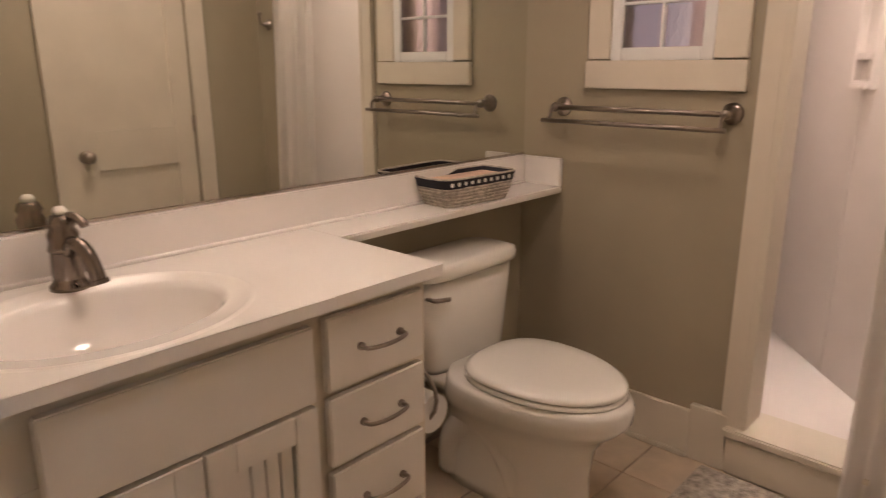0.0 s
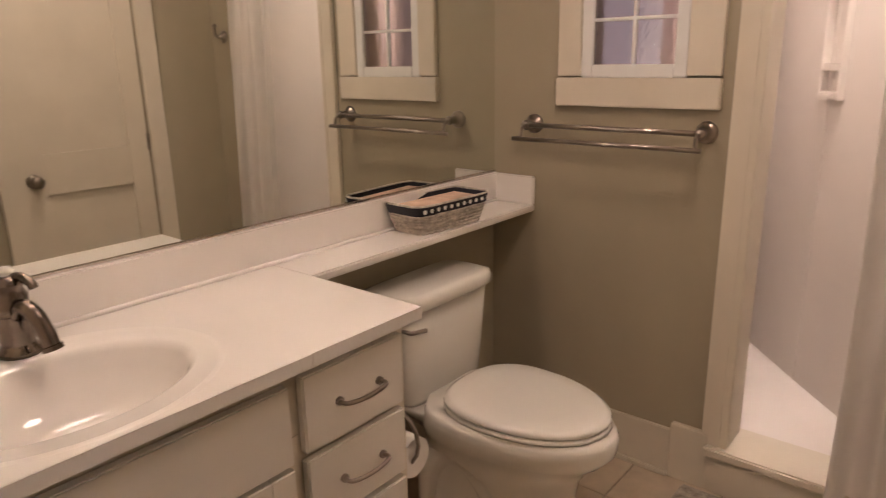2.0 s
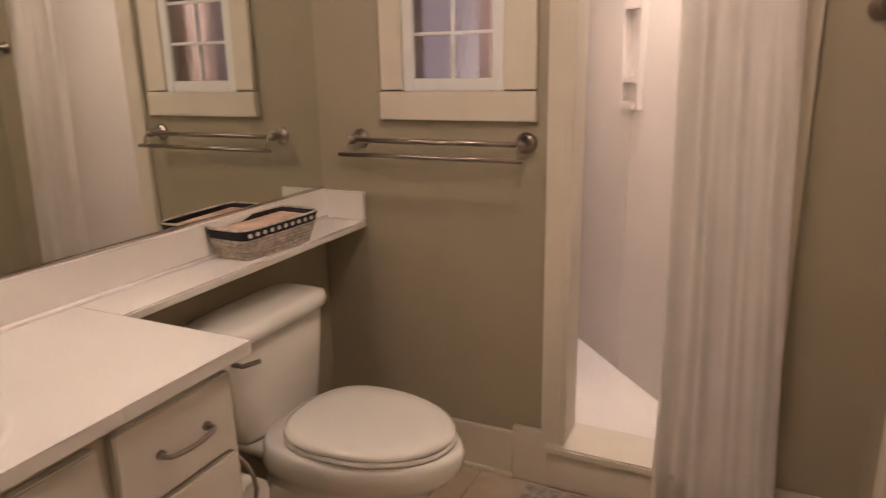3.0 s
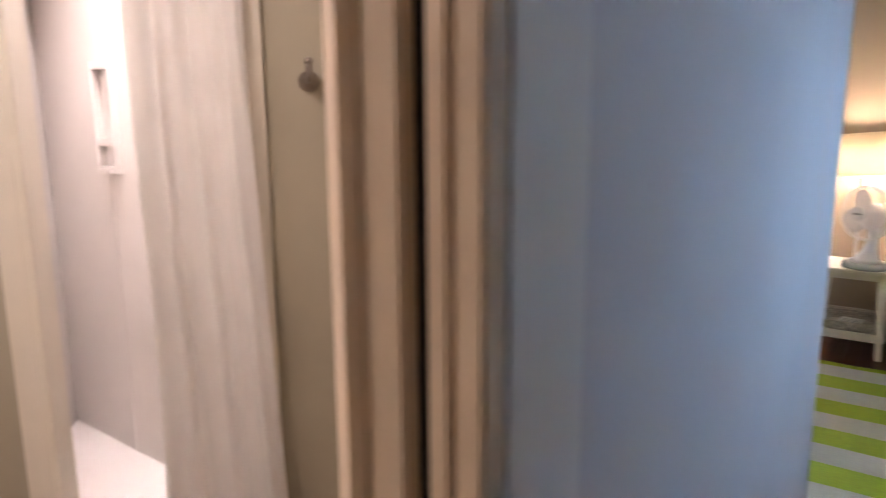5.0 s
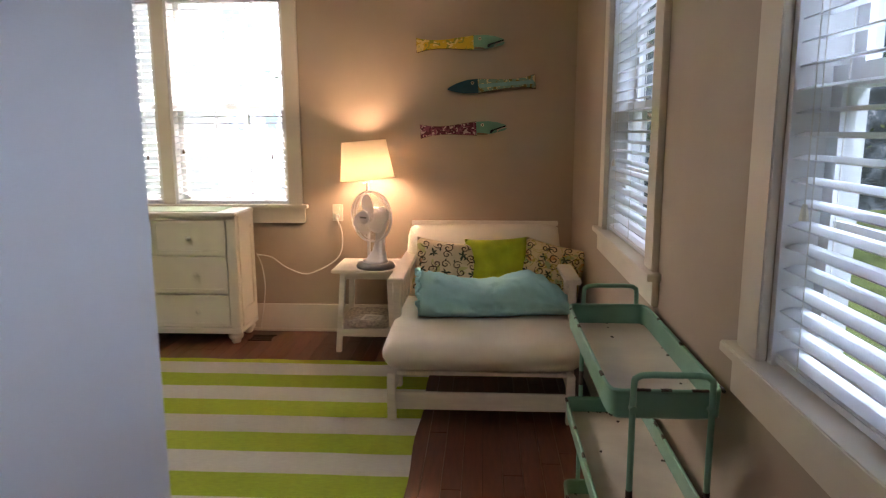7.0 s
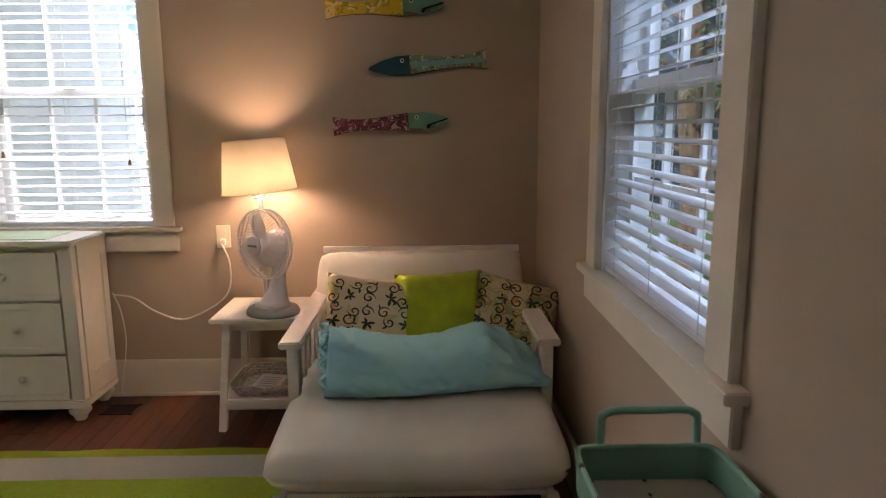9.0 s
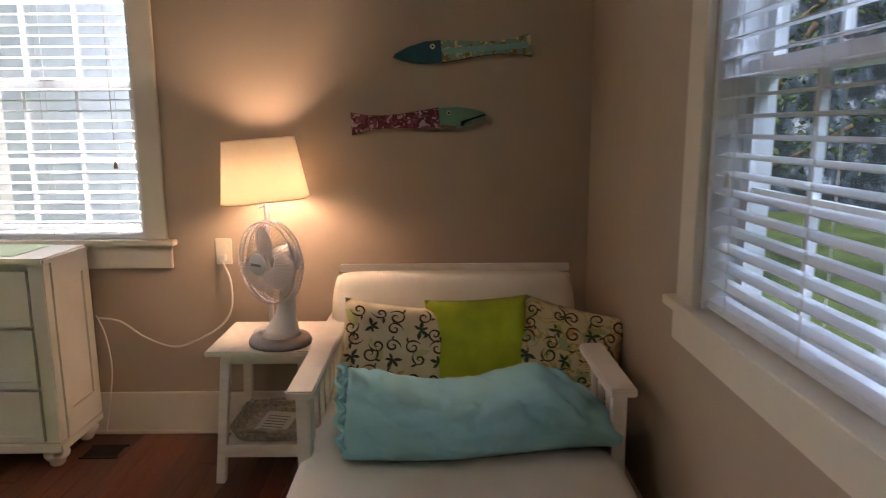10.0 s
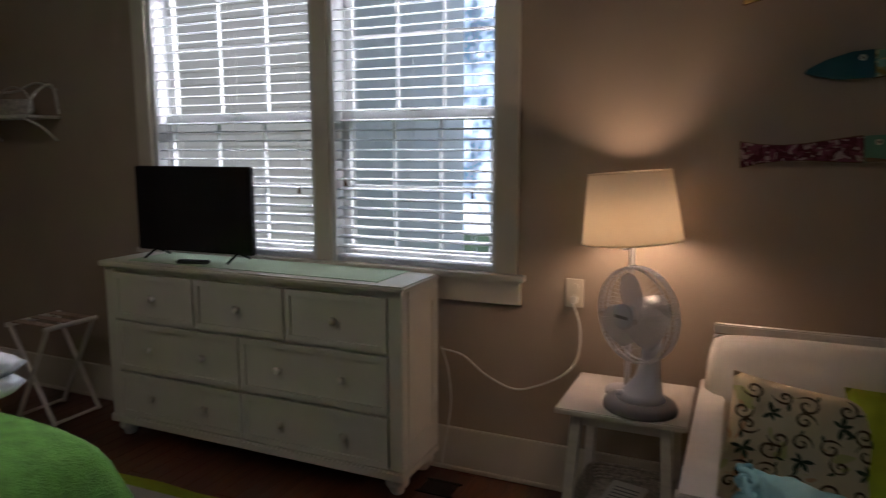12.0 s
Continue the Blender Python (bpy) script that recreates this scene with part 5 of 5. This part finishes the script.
for x in (x0 + 0.05, x1 - 0.045):
    for y in (yf + 0.045, yb - 0.05):
        part("bun_foot", lathe([(0.022, 0), (0.03, 0.010), (0.028, 0.018), (0.046, 0.038), (0.05, 0.052), (0.04, 0.068), (0.042, 0.073)], 20, center=(x, y, 0)), DRESSER, ds, smooth=True)
w = x1 - x0 - 0.11
xa = x0 + 0.055
rows = [(0.595, 0.812, 3), (0.345, 0.578, 2), (0.118, 0.328, 2)]
for z0, z1, n in rows:
    for k in range(n):
        a, b = xa + w * k / n + 0.006, xa + w * (k + 1) / n - 0.006
        d = part("drawer", boxes((a, b, yf + 0.002, yf + 0.02, z0, z1)), DRESSER, ds, bevel=0.003)
        part("moulding", pierced("x", a, b, z0, z1, yf - 0.006, yf + 0.002, [(a + 0.025, b - 0.025, z0 + 0.025, z1 - 0.025)]), DRESSER, d)
        for f in ((0.5,) if n == 3 else (0.28, 0.72)):
            part("knob", lathe([(0.007, 0), (0.007, 0.010), (0.016, 0.016), (0.017, 0.023), (0.010, 0.030), (0, 0.031)], 16), DRESSER, d, smooth=True, m=pose(a + (b - a) * f, yf + 0.002, (z0 + z1) / 2, 90, 0, 0))
runner = tagged(obj("table_runner", box(-0.68, 0.66, 6.085, 6.38, 0.8655, 0.869), RUNNER, bevel=0.001), "pale green cloth runner on the dresser top", "runner")
tv = thing("television", -0.40, 6.235, 0.869, "small flat black television switched off on the dresser", "television", rz=2)
part("panel", box(-0.335, 0.335, -0.018, 0.018, 0.035, 0.435), BLACK, tv, bevel=0.005)
part("screen", box(-0.322, 0.322, -0.021, -0.0185, 0.052, 0.422), mat("dark_screen", (0.004, 0.004, 0.005), 0.18, 0.1, 3, 0), tv)
for x in (-0.24, 0.24):
    part("foot", tube([(x + 0.01, -0.085, 0.006), (x, 0, 0.04), (x + 0.01, 0.075, 0.006)], 0.006), BLACK, tv)
rm = tagged(obj("remote_control", boxes((-0.075, 0.075, -0.02, 0.02, 0, 0.016)), BLACK, bevel=0.004, m=pose(-0.32, 6.13, 0.8692, 0, 0, 14)), "black remote control on the dresser", "remote")

# bar cart
ca = thing("bar_cart", 0, 0, 0, "mint green enamelled three-tier metal cart with chipped paint", "cart")
cx0, cx1, cy0, cy1 = 2.635, 2.898, 3.37, 4.15


def tray(z, h, seed):
    mx, my, hx, hy = (cx0 + cx1) / 2, (cy0 + cy1) / 2, (cx1 - cx0) / 2, (cy1 - cy0) / 2
    t = part("tray", loft([oval(mx, my, z + dz, hx - g, hy - g, 48, 16) for g, dz in ((0.008, 0.0), (0.002, 0.006), (0.0, h), (0.006, h), (0.008, 0.008), (0.012, 0.004))]), MINT, ca)
    part("tray_rim", tube(oval(mx, my, z + h, hx - 0.003, hy - 0.003, 48, 16), 0.0055, 8, closed=True), MINT, t, smooth=True)
    part("tray_floor", box(cx0 + 0.009, cx1 - 0.009, cy0 + 0.009, cy1 - 0.009, z + 0.0045, z + 0.007), TRAY, t, "worn cream tray floor")
    rnd = random.Random(seed)
    for k in range(12):
        u = rnd.random()
        x, y = ((cx0 + 0.003, cy0 + u * (cy1 - cy0)), (cx1 - 0.003, cy0 + u * (cy1 - cy0)), (cx0 + 0.03 + u * (cx1 - cx0 - 0.06), cy0 + 0.003))[k % 3]
        L = rnd.uniform(0.006, 0.02)
        dx, dy = (0, L) if k % 3 < 2 else (L, 0)
        part("chip", tube([(x - dx, y - dy, z + h + 0.0012), (x, y, z + h + 0.0018), (x + dx, y + dy, z + h + 0.0012)], 0.0052, 6), RUST, t, smooth=True)
    for k in range(16):
        side = rnd.choice("abcdff")
        u, v = rnd.random(), rnd.random()
        x, y = {"a": (cx0 + 0.012, cy0 + u * (cy1 - cy0)), "b": (cx1 - 0.012, cy0 + u * (cy1 - cy0)), "c": (cx0 + u * (cx1 - cx0), cy0 + 0.012), "d": (cx0 + u * (cx1 - cx0), cy1 - 0.012), "f": (cx0 + 0.03 + u * 0.2, cy0 + 0.05 + v * 0.68)}[side]
        r = 0.004 + 0.006 * rnd.random()
        part("chip", loft([[(x + r * rnd.uniform(0.4, 1.3) * math.cos(q) * (0.6 if side in "cdf" else 1), y + r * rnd.uniform(0.4, 1.6) * math.sin(q), zz) for q in [2 * math.pi * i / 7 for i in range(7)]] for zz in (z + 0.0068, z + 0.0076)]), RUST, t)


for z, h, sd in ((0.72, 0.068, 1), (0.40, 0.055, 2), (0.09, 0.055, 3)):
    tray(z, h, sd)
for y, s in ((cy0 - 0.008, -0.022), (cy1 + 0.008, 0.0)):
    part("end_frame", tube(smooth_path([(cx0 + 0.055, y, 0.0), (cx0 + 0.055, y, 0.30), (cx0 + 0.055, y, 0.60), (cx0 + 0.055, y, 0.815 + s), (cx0 + 0.062, y, 0.846 + s), (cx0 + 0.09, y, 0.853 + s), ((cx0 + cx1) / 2, y, 0.853 + s), (cx1 - 0.065, y, 0.853 + s), (cx1 - 0.04, y, 0.846 + s), (cx1 - 0.032, y, 0.815 + s), (cx1 - 0.032, y, 0.60), (cx1 - 0.032, y, 0.30), (cx1 - 0.032, y, 0.0)], 5), 0.0075, 10), MINT, ca, smooth=True)
    for x in (cx0 + 0.055, cx1 - 0.032):
        for z in (0.75, 0.43, 0.12):
            part("bolt", cyl((x, y - 0.010, z), (x, y + 0.010, z), 0.009, seg=10), RUST if z < 0.5 else MINT, ca)
        part("wear_patch", cyl((x, y, 0.50), (x, y, 0.55), 0.0079, seg=10), RUST, ca)

# wall shelf and luggage rack beyond the window
sh = thing("wall_shelf", 0, 0, 0, "small white wicker wall shelf with trinkets", "shelf")
part("board", box(-1.98, -1.46, 6.20, 6.395, 1.545, 1.562), SHELFM, sh, bevel=0.003)
for x in (-1.95, -1.49):
    part("bracket", tube(smooth_path([(x, 6.21, 1.54), (x, 6.30, 1.50), (x, 6.385, 1.43)]), 0.007), SHELFM, sh, smooth=True)
part("gallery", tube(smooth_path([(-1.47, 6.22, 1.565), (-1.47, 6.25, 1.66), (-1.47, 6.36, 1.72), (-1.47, 6.39, 1.57)]), 0.008), SHELFM, sh, smooth=True)
part("gallery_back", tube(smooth_path([(-1.47, 6.385, 1.70), (-1.62, 6.385, 1.74), (-1.80, 6.385, 1.70), (-1.97, 6.385, 1.70)]), 0.007), SHELFM, sh, smooth=True)
tk = thing("shell_basket", -1.68, 6.29, 1.562, "small woven basket on the wall shelf", "basket")
part("body", loft([oval(0, 0, z, rx, ry, 28) for z, rx, ry in ((0, 0.12, 0.05), (0.03, 0.14, 0.06), (0.075, 0.13, 0.055), (0.085, 0.11, 0.045))]), WICKER, tk, smooth=True)
part("handle", tube([(0.12 * math.cos(t), 0, 0.075 + 0.075 * math.sin(t)) for t in [math.pi * k / 14 for k in range(15)]], 0.006), WICKER, tk, smooth=True)
lr = thing("luggage_rack", -1.30, 6.13, 0, "folding cream wooden luggage rack with woven straps", "luggage rack")
for y in (-0.13, 0.13):
    for s in (-1, 1):
        part("leg", cyl((-s * 0.14, y, 0.0), (s * 0.14, y, 0.50), 0.012, seg=10), WHITEWOOD, lr)
for x in (-0.14, 0.14):
    part("top_rail", cyl((x, -0.15, 0.50), (x, 0.15, 0.50), 0.013, seg=10), WHITEWOOD, lr)
    part("foot_rail", cyl((x, -0.13, 0.012), (x, 0.13, 0.012), 0.009, seg=8), WHITEWOOD, lr)
for y in (-0.10, 0.0, 0.10):
    part("strap", box(-0.14, 0.14, y - 0.025, y + 0.025, 0.508, 0.513), LATTICE, lr)
tagged(obj("floor_vent", boxes(*[(0.80 + k * 0.012, 0.806 + k * 0.012, 6.15, 6.25, 0.0, 0.006) for k in range(12)], (0.79, 0.95, 6.14, 6.15, 0, 0.006), (0.79, 0.95, 6.25, 6.26, 0, 0.006)), BLACK), "dark metal floor vent grille", "vent")

# bed corner with plush green blanket and folded towels
bd = thing("bed", 0, 0, 0, "bed with a plush green blanket over white sheets", "bed")
part("mattress", slab_cushion(1.95, 1.70, 0.26), BEDWHITE, bd, smooth=True, m=pose(-0.52, 4.10, 0.40))
part("bed_base", box(-1.45, 0.40, 3.28, 4.88, 0.06, 0.40), BEDWHITE, bd, bevel=0.02)
for x in (-1.4, 0.3):
    for y in (3.35, 4.75):
        part("leg", box(x, x + 0.06, y, y + 0.06, 0, 0.07), WHITEWOOD, bd)
part("blanket", slab_cushion(2.03, 1.78, 0.40, 5), GREENB, bd, "plush bright green blanket", True, m=pose(-0.40, 4.12, 0.30))
tw = thing("folded_towels", 0.02, 4.76, 0.712, "stack of folded white bath towels on the bed", "towels", rz=8)
for k in range(2):
    part("towel", slab_cushion(0.34, 0.46, 0.06, k, 14, 14), TOWEL, tw, smooth=True, m=pose(0.005 * k, 0, 0.056 * k))

# neighbouring house outside the south window
ho = thing("neighbour_house", 0, 0, 0, "pale sunlit clapboard house next door", "house")
part("wall", box(-9.0, -3.0, 12.0, 16.0, -0.6, 5.0), mat("white_clapboard", (0.78, 0.77, 0.74), 0.7, 0.05, 3, 0.1), ho)
part("roof", prism([(-9.4, 5.0), (-2.6, 5.0), (-6.0, 7.2)], 4.6), GREY, ho, m=pose(0, 11.7, 0))
for k in range(30):
    part("clapboard", box(-9.02, -2.98, 11.975, 12.0, -0.6 + k * 0.185, -0.6 + k * 0.185 + 0.17), SASH, ho)


def tree(x, y, h, spread, seed, label):
    rnd = random.Random(seed)
    e = thing("tree", x, y, -0.6, label, "tree", "yard trees")
    part("trunk", tube(smooth_path([(0, 0, 0), (0.05, 0.03, h * 0.25), (-0.05, 0.02, h * 0.5), (0.04, 0, h * 0.85)]), 0.13, 10), BARK, e, "rough brown trunk", True)
    crown = bmesh.new()
    for k in range(9):
        a, z = k * 2.4, h * (0.28 + 0.06 * k)
        tip = (spread * 0.85 * math.cos(a), spread * 0.85 * math.sin(a), z + 0.5 + 0.4 * rnd.random())
        part("limb", tube(smooth_path([(0, 0, z), (tip[0] * 0.5, tip[1] * 0.5, z + 0.25), tip]), 0.03, 6), BARK, e, smooth=True)
        for q in range(7):
            f = 0.35 + 0.75 * rnd.random()
            c = (tip[0] * f + rnd.gauss(0, 0.25), tip[1] * f + rnd.gauss(0, 0.25), z + 0.5 * f + rnd.gauss(0, 0.28))
            for m_ in range(34):
                p = Vector((c[0] + rnd.gauss(0, 0.17), c[1] + rnd.gauss(0, 0.17), c[2] + rnd.gauss(0, 0.14)))
                d = Vector((rnd.gauss(0, 1), rnd.gauss(0, 1), rnd.gauss(-0.4, 0.6))).normalized()
                w = d.cross(Vector((rnd.gauss(0, 1), rnd.gauss(0, 1), rnd.gauss(0, 1)))).normalized() * 0.022
                L = rnd.uniform(0.06, 0.11)
                crown.faces.new([crown.verts.new(v) for v in (p, p + d * L * 0.5 + w, p + d * L, p + d * L * 0.5 - w)])
    part("crown", crown, LEAF, e, "dark green leaves")
    return e


BARK = mat("tree_bark", (0.13, 0.10, 0.075), 0.95, 0.4, 18, 0.8, 40, stretch=(1, 1, 0.3))
LEAF = mat("tree_leaf", (0.055, 0.095, 0.035), 0.5, 0.4, 4, 0.0)
tree(0.85, 11.2, 4.6, 1.3, 3, "leafy dark green yard tree outside the double window")
tree(5.4, 10.8, 4.8, 1.5, 8, "leafy yard tree outside the side windows")

# ---- floor pieces ----
tile_bm = box(-0.148, 0.148, -0.148, 0.148, -0.008, 0.0)
bmesh.ops.bevel(tile_bm, geom=tile_bm.edges[:], offset=0.002, segments=1, affect="EDGES")
tile_me = bpy.data.meshes.new("tile")
tile_bm.to_mesh(tile_me)
tile_bm.free()
tile_me.materials.append(TILE)
fb = bpy.data.objects["floor_bath"]
for i in range(6):
    for j in range(6):
        if (BATH @ Vector((0.10 + i * 0.3, 0.17 + j * 0.3, 0))).x > 1.62:
            continue
        o = new("tile", tile_me)
        o.parent = fb
        o.location = (0.10 + i * 0.3, 0.02 + 0.15 + j * 0.3, 0.0)
fbed = bpy.data.objects["floor_bedroom"]
rnd = random.Random(5)
pl_me = []
for L in (0.9, 1.2, 1.6):
    bm = box(-0.040, 0.040, 0, L - 0.002, -0.012, 0.0)
    bmesh.ops.bevel(bm, geom=[e for e in bm.edges], offset=0.0012, segments=1, affect="EDGES")
    me = bpy.data.meshes.new("floorboard")
    bm.to_mesh(me)
    bm.free()
    me.materials.append(WOOD)
    pl_me.append((L, me))
x = 2.88
while x > -1.7:
    y = 3.04 if x < 1.81 else 0.485
    first_cut = 0.3 + 0.7 * rnd.random()
    while y < 6.36:
        L, me = rnd.choice(pl_me)
        f = min(first_cut, (6.395 - y) / L)
        o = new("floorboard", me)
        o.parent = fbed
        o.location = (x, y, 0.0)
        o.scale = (1, f, 1)
        y += L * f
        first_cut = 1.0
    x -= 0.0815
setting("floor_bedroom_far", box(-3.3, -1.66, 2.9, 6.4, -0.012, -0.001), WOOD, "red-brown floorboards", "floor")
